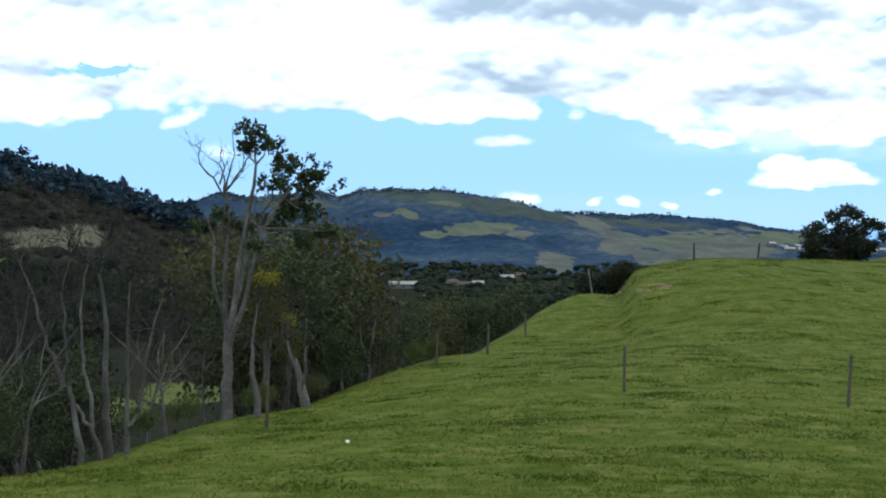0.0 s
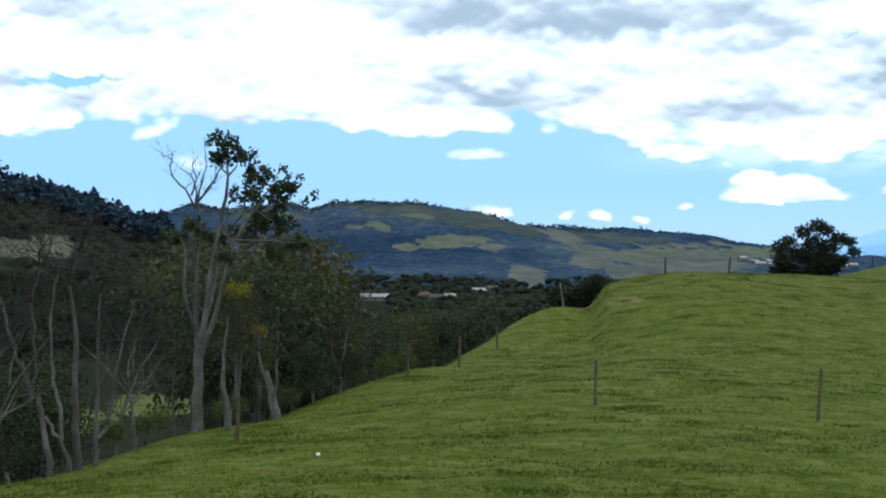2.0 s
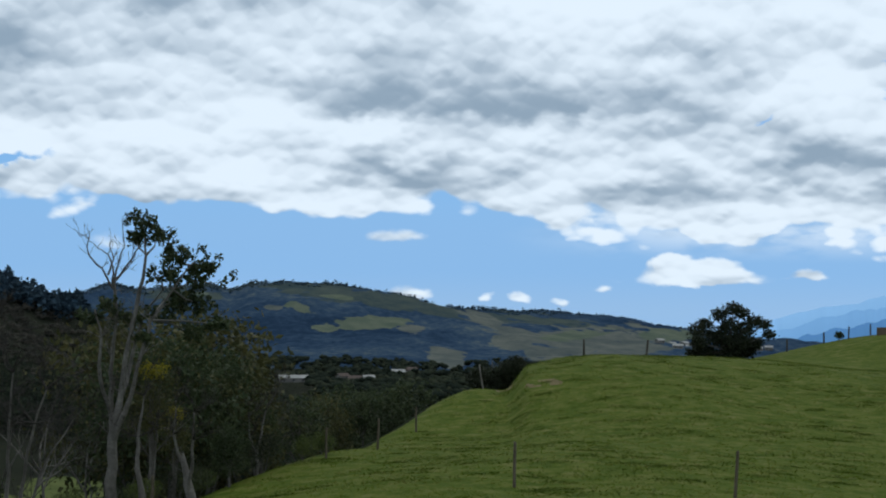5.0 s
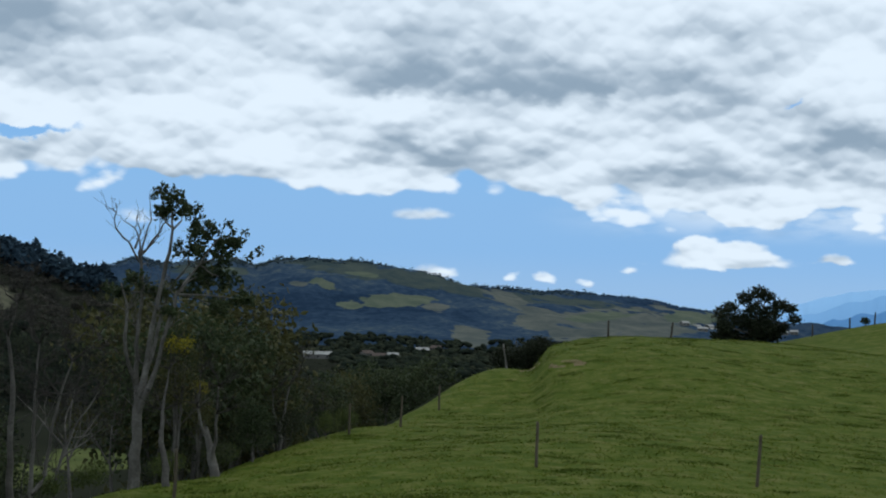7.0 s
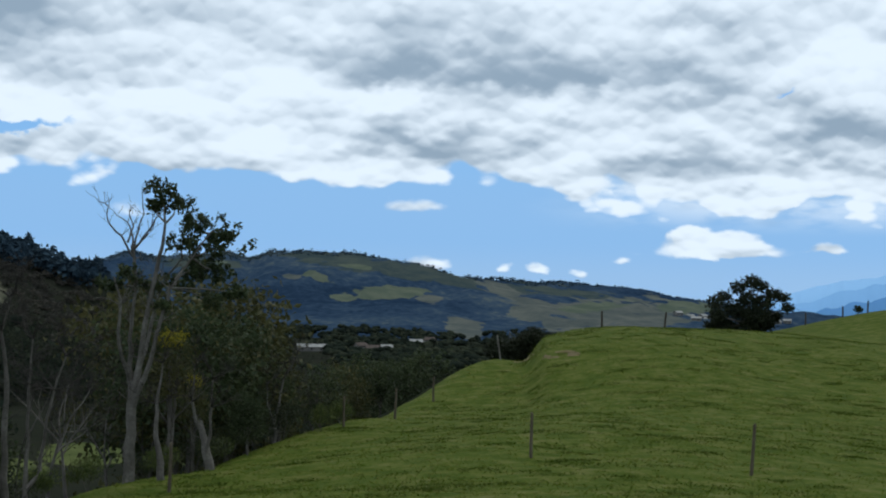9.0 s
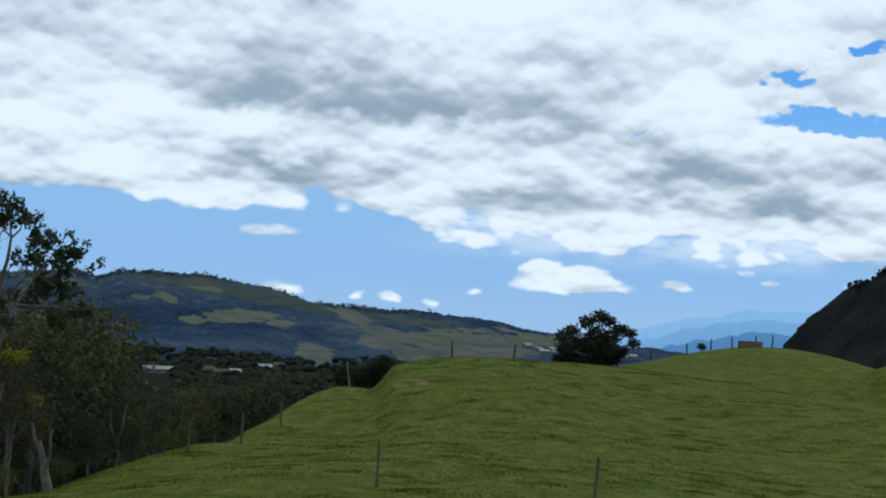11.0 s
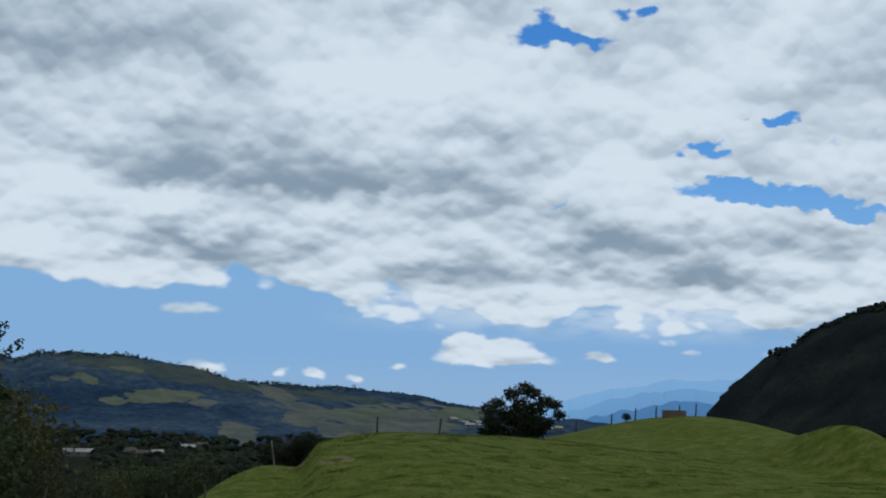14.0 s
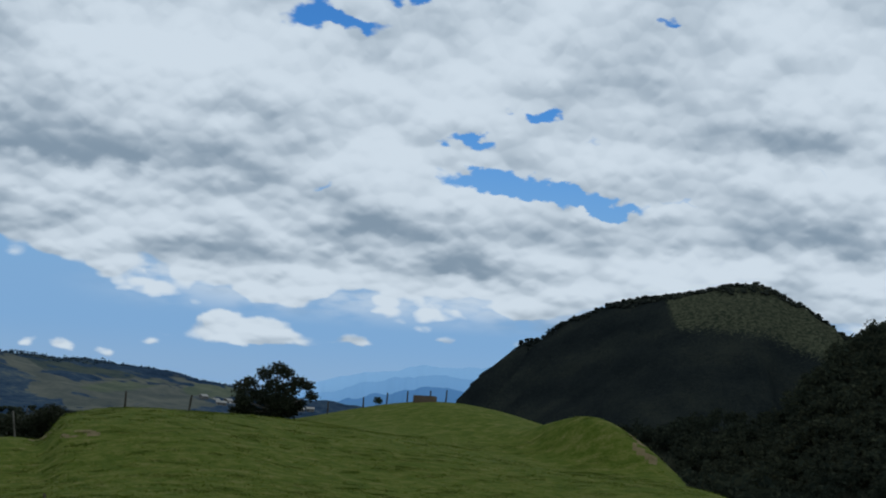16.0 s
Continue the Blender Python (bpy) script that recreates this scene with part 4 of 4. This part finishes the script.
def lone_tree():
    """The broad evergreen behind the knoll."""
    x, y, z = spot_on(15.25, 152)
    z -= 0.5
    rng = np.random.default_rng(14)
    root = tagged(new("tree"), "lone broad dark evergreen tree behind the grassy knoll", "tree")
    root.location = (x, y, z)
    masses = [(-3.3, 0, 3.9, 0.95), (-2.2, 1, 4.5, 0.8), (-3.4, -1, 2.7, 0.9), (-0.9, 0.5, 5.5, 0.85), (0.2, -0.6, 6.1, 0.9), (1.3, 0.4, 5.7, 0.85), (2.5, 0, 4.9, 0.8), (3.6, 0.3, 4.5, 0.75), (3.9, -0.5, 3.5, 0.7),
              (-0.1, 0, 4.3, 1.1), (1.5, 0, 4.0, 1.05), (-1.3, 0, 3.2, 1.25), (0.6, -0.5, 2.6, 1.4), (1.9, 0.5, 1.9, 1.1), (-2.4, 0.5, 1.5, 1.2), (2.8, 0, 2.6, 0.7), (0, 0.3, 1.3, 1.4), (-3.9, 0, 1.6, 0.6)]
    lines, centres = [(np.array([(0.3, 0, -0.6), (0.2, 0, 1.2), (0.1, 0, 2.6)]), [0.4, 0.3, 0.22])], []
    for mx, my, mz, r in masses:
        lines.append((np.array([(0.15, 0, 1.8), (mx * 0.5, my * 0.5, mz * 0.6 + 0.6), (mx, my, mz)]), [0.14, 0.1, 0.04]))
        n = rng.normal(size=(int((850 if mz > 3 else 1250) * r * r), 3))
        n /= np.linalg.norm(n, axis=1)[:, None]
        lump = 1 + 0.4 * np.sin(n[:, :1] * 9 + mx) * np.cos(n[:, 2:] * 8 + mz) + rng.normal(0, 0.08, (len(n), 1))
        centres.append(np.array([mx, my, mz]) + n * lump * r * np.array([1.05, 1.1, 0.78]) * rng.uniform(0.5, 1.0, (len(n), 1)))
    part("trunk", mesh("trunk", *tubes(lines, 8), (GREY_BARK,)), root)
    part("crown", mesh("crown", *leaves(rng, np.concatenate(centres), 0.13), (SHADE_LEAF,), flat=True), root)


lone_tree()


# ---- fence posts, trough and small things on the pasture ----
def skyline(a, lo, hi):
    """Distance at which the pasture's own skyline lies along a bearing."""
    d = np.linspace(lo, hi, 160)
    z = height(d * math.sin(radians(a)), d * math.cos(radians(a)))
    return float(d[np.argmax((z - EYE_Z) / d)])


def fence_post(a, d, high, thick, lean=(0, 0), label="weathered grey wooden fence post in short grass", wood=None):
    rng = random.Random(int(a * 100))
    x, y, z = spot_on(a, d)
    bm = bmesh.new()
    rings = []
    for k, (h, s) in enumerate(((-0.4, 1.0), (0.0, 1.05), (high * 0.35, 0.98), (high * 0.7, 0.95), (high * 0.96, 0.9), (high, 0.62))):
        c = Vector((rng.uniform(-1, 1) * 0.012, rng.uniform(-1, 1) * 0.012, h))
        rings.append([bm.verts.new(c + Vector((math.cos(t) * thick * s * (1 + 0.12 * math.sin(3 * t + a)), math.sin(t) * thick * s, 0))) for t in [q * math.pi / 4 for q in range(8)]])
    for lo, hi in zip(rings, rings[1:]):
        for q in range(8):
            bm.faces.new((lo[q], lo[(q + 1) % 8], hi[(q + 1) % 8], hi[q]))
    bm.faces.new(rings[-1])
    me = bpy.data.meshes.new("fence_post")
    bm.to_mesh(me)
    bm.free()
    me.materials.append(wood or (WEATHERED if d < 90 else BACKLIT_POST))
    ob = tagged(new("fence_post", me), label, "fence post", "posts of the pasture fence")
    ob.matrix_basis = pose(x, y, z, lean[1], lean[0], 0)


for a, d, high, thick, lean in ((-6.86, 40, 1.33, 0.047, (1, 0)), (7.05, 43, 1.33, 0.047, (0, 0)), (15.44, 40, 1.38, 0.047, (4, 0)), (-0.24, 61, 1.3, 0.05, (0, 0)), (1.74, 66, 1.4, 0.055, (1, 0)),
                                (3.22, 80, 1.35, 0.055, (0, 0)), (9.70, skyline(9.7, 85, 125), 1.25, 0.085, (0, 0)), (12.1, skyline(12.1, 85, 125), 1.25, 0.085, (6, 0)), (17.38, 158, 1.3, 0.08, (0, 0)), (18.73, 157, 1.15, 0.09, (0, 0)),
                                (19.63, 155, 1.25, 0.08, (2, 0)), (20.42, 155, 1.15, 0.08, (0, 0)), (21.3, 156, 1.15, 0.08, (0, 0)), (21.91, 154, 1.25, 0.08, (3, 0))):
    fence_post(a, d, high, thick, lean)
fence_post(5.8, 99.5, 1.7, 0.06, (-9, 0), "tall leaning wooden post at the pasture brink", PALE_BARK)
fence_post(6.15, 113, 3.6, 0.05, (0, 0), "thin pale pole rising from the dark bush", PALE_BARK)


def trough():
    """A concrete cattle trough: four walls and a rim."""
    x, y, z = spot_on(21.1, 153)
    root = tagged(new("cattle_trough"), "brown weathered concrete cattle trough on the hilltop", "trough")
    root.matrix_basis = pose(x, y, z, 0, 0, -12)

    def slab(name, cx, cy, cz, wx, wy, wz):
        bm = bmesh.new()
        bmesh.ops.create_cube(bm, size=1, matrix=Matrix.LocRotScale((cx, cy, cz), None, (wx, wy, wz)))
        bmesh.ops.bevel(bm, geom=bm.edges[:], offset=0.03, segments=2, affect="EDGES")
        me = bpy.data.meshes.new(name)
        bm.to_mesh(me)
        bm.free()
        me.materials.append(CONCRETE)
        part(name, me, root)

    slab("front_wall", 0, -0.55, 0.2, 2.3, 0.14, 0.85)
    slab("back_wall", 0, 0.55, 0.2, 2.3, 0.14, 0.85)
    slab("end_wall", -1.08, 0, 0.2, 0.14, 0.95, 0.85)
    slab("end_wall", 1.08, 0, 0.2, 0.14, 0.95, 0.85)
    slab("floor_slab", 0, 0, 0.1, 2.0, 0.95, 0.5)


trough()
plant(8, "small dark shrub on the grassy hilltop", [(19.3, 153, -0.92)], lambda s, h: bush(s, h, 6.0, DARK_LEAF, 0.5, 900), "shrub")


def litter():
    x, y, z = spot_on(-3.74, 31.0)
    bm = bmesh.new()
    bmesh.ops.create_icosphere(bm, subdivisions=2, radius=0.05)
    for v in bm.verts:
        v.co *= 1 + 0.25 * noise.noise(v.co * 14)
        v.co.z *= 0.8
    me = bpy.data.meshes.new("pale_stone")
    bm.to_mesh(me)
    bm.free()
    me.materials.append(PLASTIC)
    ob = tagged(new("pale_stone", me), "small pale stone lying in the grass", "stone")
    ob.location = (x, y, z + 0.03)


litter()


# ---- buildings in the valley ----
def building(a, d, wide, deep, high, roof_high, roof, turn, windows, label):
    x, y, z = spot_on(a, d)
    root = tagged(new("house"), label, "building", "houses in the valley")
    root.matrix_basis = pose(x, y, z - 0.5, 0, 0, turn)

    def solid(name, verts, faces, mat, parent, text=""):
        me = bpy.data.meshes.new(name)
        me.from_pydata(verts, [], faces)
        me.materials.append(mat)
        me.update()
        return part(name, me, parent, text)

    w, q = wide / 2, deep / 2
    box = [(-w, -q, 0), (w, -q, 0), (w, q, 0), (-w, q, 0), (-w, -q, high), (w, -q, high), (w, q, high), (-w, q, high), (-w, 0, high + roof_high * 0.95), (w, 0, high + roof_high * 0.95)]
    wall = solid("wall", box, [(0, 1, 5, 4), (2, 3, 7, 6), (1, 2, 6, 9, 5), (3, 0, 4, 8, 7)], WHITEWASH, root)
    o, t = 0.6, 0.18
    for side in (-1, 1):
        eave, slope = side * (q + o), roof_high / q
        low = high - o * slope
        quad = [(-w - o, eave, low), (w + o, eave, low), (w + o, 0, high + roof_high), (-w - o, 0, high + roof_high)]
        quad += [(px, py, pz + t) for px, py, pz in quad]
        solid("roof", quad, [(0, 1, 2, 3), (4, 5, 6, 7), (0, 1, 5, 4), (1, 2, 6, 5), (2, 3, 7, 6), (3, 0, 4, 7)], roof, root)
    for k in range(windows):
        cx = -w + wide * (k + 0.5) / windows
        v = [(cx - 0.6, -q - 0.03, 1.2), (cx + 0.6, -q - 0.03, 1.2), (cx + 0.6, -q - 0.03, 2.4), (cx - 0.6, -q - 0.03, 2.4)]
        v += [(px, py + 0.1, pz) for px, py, pz in v]
        solid("window", v, [(0, 1, 2, 3), (0, 1, 5, 4), (1, 2, 6, 5), (2, 3, 7, 6), (3, 0, 4, 7)], DARK_GLASS, wall)


HOUSES = [(-1.55, 1010, 19, 4, ROOF_SHEET, "long low white farm building with pale sheet roof"), (0.85, 1000, 8, -15, CLAY_TILES, "low white house with clay tile roof in trees"),
          (1.35, 1010, 7, 10, ROOF_SHEET, "small white house with pale roof in trees"), (2.5, 1090, 9, 5, ROOF_SHEET, "white house with pale roof on the valley floor"),
          (3.05, 1120, 7, -20, CLAY_TILES, "low white house with clay tile roof in trees"), (0.35, 1030, 7, 25, CLAY_TILES, "low white house with clay tile roof in trees")]
for a, d, w, turn, roof, text in HOUSES:
    building(a, d, w, 8, 3.4, 1.8, roof, turn, 3 if w > 12 else 2, text)



def far_spot(a, e):
    """Distance beyond the near hills at which the land along a bearing is seen under an elevation angle."""
    d = np.linspace(1350, 2500, 240)
    rise_at = np.degrees(np.arctan2(height(d * math.sin(radians(a)), d * math.cos(radians(a))) - EYE_Z, d))
    return float(d[np.argmin(np.abs(rise_at - e))])


for a, e, w, turn in ((13.05, -1.42, 9, 10), (13.3, -1.5, 11, -15), (13.55, -1.4, 8, 30), (13.75, -1.52, 10, 0), (14.0, -1.45, 9, -25), (12.6, -1.3, 8, 20), (16.3, -1.55, 10, 10), (16.7, -1.5, 9, -10)):
    building(a, far_spot(a, e), w, 8, 3.6, 1.8, ROOF_SHEET, turn, 2, "small pale village house far across the valley")


# ---- woods on the slopes, as stuff ----
def crown_form(rng, lobes, faces_each, trunk=False):
    """One low tree form of unit height: a few lumpy lobes."""
    bm = bmesh.new()
    for k in range(lobes):
        c = Vector((rng.normal(0, 0.2), rng.normal(0, 0.2), rng.uniform(0.4, 0.8)))
        r = rng.uniform(0.2, 0.34)
        bmesh.ops.create_icosphere(bm, subdivisions=faces_each, radius=r, matrix=Matrix.Translation(c))
    off = Vector(rng.uniform(0, 50, 3))
    for v in bm.verts:
        v.co += Vector((noise.noise(v.co * 5 + off), noise.noise(v.co * 5 - off), noise.noise(v.co * 6 + off * 2))) * 0.13
    if trunk:
        bmesh.ops.create_cone(bm, segments=3, radius1=0.02, radius2=0.012, depth=0.8, cap_ends=False, matrix=Matrix.Translation((0, 0, 0.3)))
    bmesh.ops.triangulate(bm, faces=bm.faces[:])
    bm.verts.index_update()
    v, f = np.array([q.co[:] for q in bm.verts]), np.array([[q.index for q in t.verts] for t in bm.faces])
    bm.free()
    return v, f


def leafy_form(rng, count, size):
    """A tree form of unit height made of leaf sprays over a few lobes."""
    c = []
    for k in range(7):
        o = np.array([rng.normal(0, 0.17), rng.normal(0, 0.17), rng.uniform(0.3, 0.8)])
        n = rng.normal(size=(count // 7, 3))
        n /= np.linalg.norm(n, axis=1)[:, None]
        c.append(o + n * rng.uniform(0.13, 0.26) * rng.uniform(0.6, 1.05, (len(n), 1)))
    v, f = leaves(rng, np.concatenate(c), size)
    tri = np.concatenate([f[:, [0, 1, 2]], f[:, [0, 2, 3]]])
    return v, tri


def crest_form(rng):
    """A thin tree of unit height: bent stem, a few upturned limbs, small ragged sprays at their ends."""
    lean = rng.normal(0, 0.05, 2)
    stem = [np.array([0, 0, -0.1]), np.array([lean[0], lean[1], 0.45]), np.array([lean[0] * 1.6, lean[1] * 1.6, 0.85])]
    lines, tips = [(stem, [0.034, 0.026, 0.014])], [stem[-1]]
    for k in range(6):
        f, t = rng.uniform(0.45, 0.95), rng.uniform(0, 2 * math.pi)
        foot = np.array([lean[0] * f * 1.6, lean[1] * f * 1.6, 0.85 * f])
        end = foot + np.array([math.cos(t) * rng.uniform(0.12, 0.3), math.sin(t) * rng.uniform(0.12, 0.3), rng.uniform(0.08, 0.24)])
        lines.append(([foot, (foot + end) / 2 + np.array([0, 0, -0.02]), end], [0.018, 0.015, 0.011]))
        tips.append(end)
    bv, bf = tubes(lines, 3)
    lv, lf = leaves(rng, clumps(rng, tips, 17, 0.055, 0.6), 0.048)
    quads = np.concatenate([bf, lf + len(bv)])
    return np.concatenate([bv, lv]), np.concatenate([quads[:, [0, 1, 2]], quads[:, [0, 2, 3]]])


def scatter(name, label, mat, forms, x, y, high, wide, rng, flat=False, sink=0.06):
    """Many trees in one mesh, each a turned and stretched form standing on the ground."""
    z = height(x, y) - sink * high
    verts, faces, base = [], [], 0
    pick = rng.integers(0, len(forms), len(x))
    turn = rng.uniform(0, 2 * math.pi, len(x))
    for k, (fv, ff) in enumerate(forms):
        i = np.where(pick == k)[0]
        if not len(i):
            continue
        c, s = np.cos(turn[i])[:, None], np.sin(turn[i])[:, None]
        px = (fv[None, :, 0] * c - fv[None, :, 1] * s) * (wide[i] * high[i])[:, None] + x[i][:, None]
        py = (fv[None, :, 0] * s + fv[None, :, 1] * c) * (wide[i] * high[i])[:, None] + y[i][:, None]
        pz = fv[None, :, 2] * high[i][:, None] + z[i][:, None]
        verts.append(np.stack([px, py, pz], -1).reshape(-1, 3))
        faces.append((ff[None] + (np.arange(len(i)) * len(fv))[:, None, None]).reshape(-1, 3) + base)
        base += len(i) * len(fv)
    tagged(new(name, mesh(name, np.concatenate(verts), np.concatenate(faces), (mat,), flat=flat)), label, "woodland", kind="stuff")


def strew(rng, n, a0, a1, r0, r1):
    a, r = np.radians(rng.uniform(a0, a1, n)), np.sqrt(rng.uniform(r0 * r0, r1 * r1, n))
    return r * np.sin(a), r * np.cos(a)


def wooded(x, y, inner=9.0):
    z = height(x, y)
    free = (land_use(x, y, z) == 1) & (spur_distance(x, y) > inner)
    a, r = np.degrees(np.arctan2(x, y)), np.hypot(x, y)
    free &= (a < -13.2) | (a > -7.6) | (r < 90) | (r > 175)  # open meadow below the bare trees
    for ha, hd, hw, *_ in HOUSES:  # yards round the houses
        free &= (np.abs(a - ha) * r * 0.0175 > hw * 0.5 + 2) | (r < hd - (260 if hw > 15 else 12)) | (r > hd + 10)
    return free


def woods():
    rng = np.random.default_rng(77)
    near_forms = [leafy_form(rng, 210, 0.072) for k in range(5)]
    mid_forms = [crown_form(rng, 3, 1) for k in range(6)]
    far_forms = [crown_form(rng, 1, 1) for k in range(6)]
    twig_forms = [leafy_form(rng, 49, 0.125) for k in range(5)]
    thin_forms = [crest_form(rng) for k in range(7)]
    # the slope under the pasture, left and right
    x, y = strew(rng, 760, -22, 7, 74, 300)
    k = wooded(x, y, 16)
    scatter("woodland", "dark mixed woodland on the slope below the pasture", WOODS, near_forms, x[k], y[k], rng.uniform(3.5, 6.5, k.sum()), rng.uniform(0.9, 1.3, k.sum()), rng, True)
    x, y = strew(rng, 680, 26, 44, 70, 330)
    k = wooded(x, y, 7)
    scatter("woodland", "dark bushy woodland falling away beside the pasture", WOODS, near_forms, x[k], y[k], rng.uniform(3.0, 6.0, k.sum()), rng.uniform(0.9, 1.3, k.sum()), rng, True)
    # valley floor and near hills
    x, y = strew(rng, 4200, -22, 17, 300, 1250)
    k = wooded(x, y) & (crest(LEFT_HILL, x, y)[1] > 150)
    scatter("woodland", "dense dark trees over the valley floor", WOODS, mid_forms, x[k], y[k], rng.uniform(4, 7.5, k.sum()), rng.uniform(1.3, 1.9, k.sum()), rng, sink=0.22)
    x, y = strew(rng, 3700, -24, -5, 300, 620)
    k = wooded(x, y) & (crest(LEFT_HILL, x, y)[1] < 170)
    scatter("woodland", "dark brown-grey low forest on the near hillside", BROWN_WOODS, twig_forms, x[k], y[k], rng.uniform(1.8, 3.6, k.sum()), rng.uniform(1.3, 1.9, k.sum()), rng, True)
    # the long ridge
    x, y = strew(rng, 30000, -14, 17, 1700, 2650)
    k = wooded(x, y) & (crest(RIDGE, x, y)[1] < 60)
    scatter("woodland", "haze-tinted blue-green forest on the long ridge", HAZY_WOODS, far_forms, x[k], y[k], rng.uniform(2.0, 4.5, k.sum()), rng.uniform(1.4, 2.4, k.sum()), rng, sink=0.45)
    # the wooded dome: crest trees; its sunlit top and cloud shade are ground colour
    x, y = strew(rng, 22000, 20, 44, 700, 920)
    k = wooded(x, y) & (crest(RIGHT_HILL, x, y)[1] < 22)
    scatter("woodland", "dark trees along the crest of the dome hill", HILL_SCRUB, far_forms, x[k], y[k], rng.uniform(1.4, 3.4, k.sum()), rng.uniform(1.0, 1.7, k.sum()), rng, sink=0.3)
    x, y = strew(rng, 2400, 34, 44, 240, 460)
    k = wooded(x, y)
    scatter("woodland", "dark scrub on the nearer hillside", WOODS, twig_forms, x[k], y[k], rng.uniform(2.4, 4.8, k.sum()), rng.uniform(1.1, 1.6, k.sum()), rng, True)
    # thin trees standing up along the skylines
    for rows, n, spread, tall in ((LEFT_HILL[2:8], 300, 12, (6.0, 10.5)), (RIDGE[2:], 620, 24, (3, 6.5))):
        t = rng.uniform(0, len(rows) - 1.001, n)
        i, f = t.astype(int), t % 1
        q = np.array(rows)
        row = q[i] * (1 - f)[:, None] + q[i + 1] * f[:, None]
        r = row[:, 2] + rng.normal(0, spread, n)
        a = np.radians(row[:, 0])
        scatter("skyline_trees", "thin tall trees standing along the hill crest", BROWN_WOODS if spread == 14 else HAZY_WOODS, thin_forms if spread == 14 else twig_forms, r * np.sin(a), r * np.cos(a), rng.uniform(*tall, n), rng.uniform(0.8, 1.3, n), rng, True)


woods()


# ---- grass tufts on the near pasture, as stuff ----
def blades_at(rng, x, y, blades, spread, size, tall):
    """Corners of upright grass blades, so many at each place."""
    c = np.repeat(np.stack([x, y, height(x, y)], -1), blades, 0)
    size = np.repeat(size, blades)
    c[:, :2] += rng.normal(0, spread, (len(c), 2)) * size[:, None]
    t = rng.uniform(0, 2 * math.pi, len(c))
    side = np.stack([np.cos(t), np.sin(t), 0 * t], -1) * (0.012 * size)[:, None]
    tip = np.stack([rng.normal(0, 0.05, len(c)), rng.normal(0, 0.05, len(c)), rng.uniform(*tall, len(c))], -1) * size[:, None]
    v = np.stack([c - side, c + side, c + tip], 1).reshape(-1, 3)
    v[:, 2] -= 0.01
    return v


def tufts():
    rng = np.random.default_rng(3)
    n = 30000
    a, r = np.radians(rng.uniform(-20, 36, n)), 17 * (125 / 17) ** rng.uniform(0, 1, n)
    x, y = r * np.sin(a), r * np.cos(a)
    k = (spur_distance(x, y) < 1.0) & (fbm(x / 0.6, y / 0.6, 2, 61) > -0.2)
    sward = blades_at(rng, x[k], y[k], 6, 0.06, 0.75 + 0.012 * r[k], (0.025, 0.065))
    tagged(new("grass", mesh("grass", sward, np.arange(len(sward)).reshape(-1, 3), (BLADES,), flat=True)), "short tufted green grass on the pasture", "grass", kind="stuff")
    # clumps that the cattle leave standing, a step across, thickest on the near slopes
    n = 1500
    a, r = np.radians(rng.uniform(-18, 36, n)), np.sqrt(rng.uniform(20 ** 2, 125 ** 2, n))
    x, y = r * np.sin(a), r * np.cos(a)
    k = (spur_distance(x, y) < -0.5) & (fbm(x / 7, y / 7, 3, 33) > -0.2)
    x, y = x[k], y[k]
    wide = rng.uniform(0.22, 0.75, len(x))
    m = 110
    cx, cy = np.repeat(x, m) + rng.normal(0, 1, len(x) * m) * np.repeat(wide, m), np.repeat(y, m) + rng.normal(0, 0.7, len(x) * m) * np.repeat(wide, m)
    clump = blades_at(rng, cx, cy, 1, 0.02, np.full(len(cx), 2.0), (0.012, 0.042))
    tagged(new("grass", mesh("grass", clump, np.arange(len(clump)).reshape(-1, 3), (RANK_GRASS,), flat=True)), "darker rank grass clumps left by grazing", "grass", kind="stuff")


tufts()
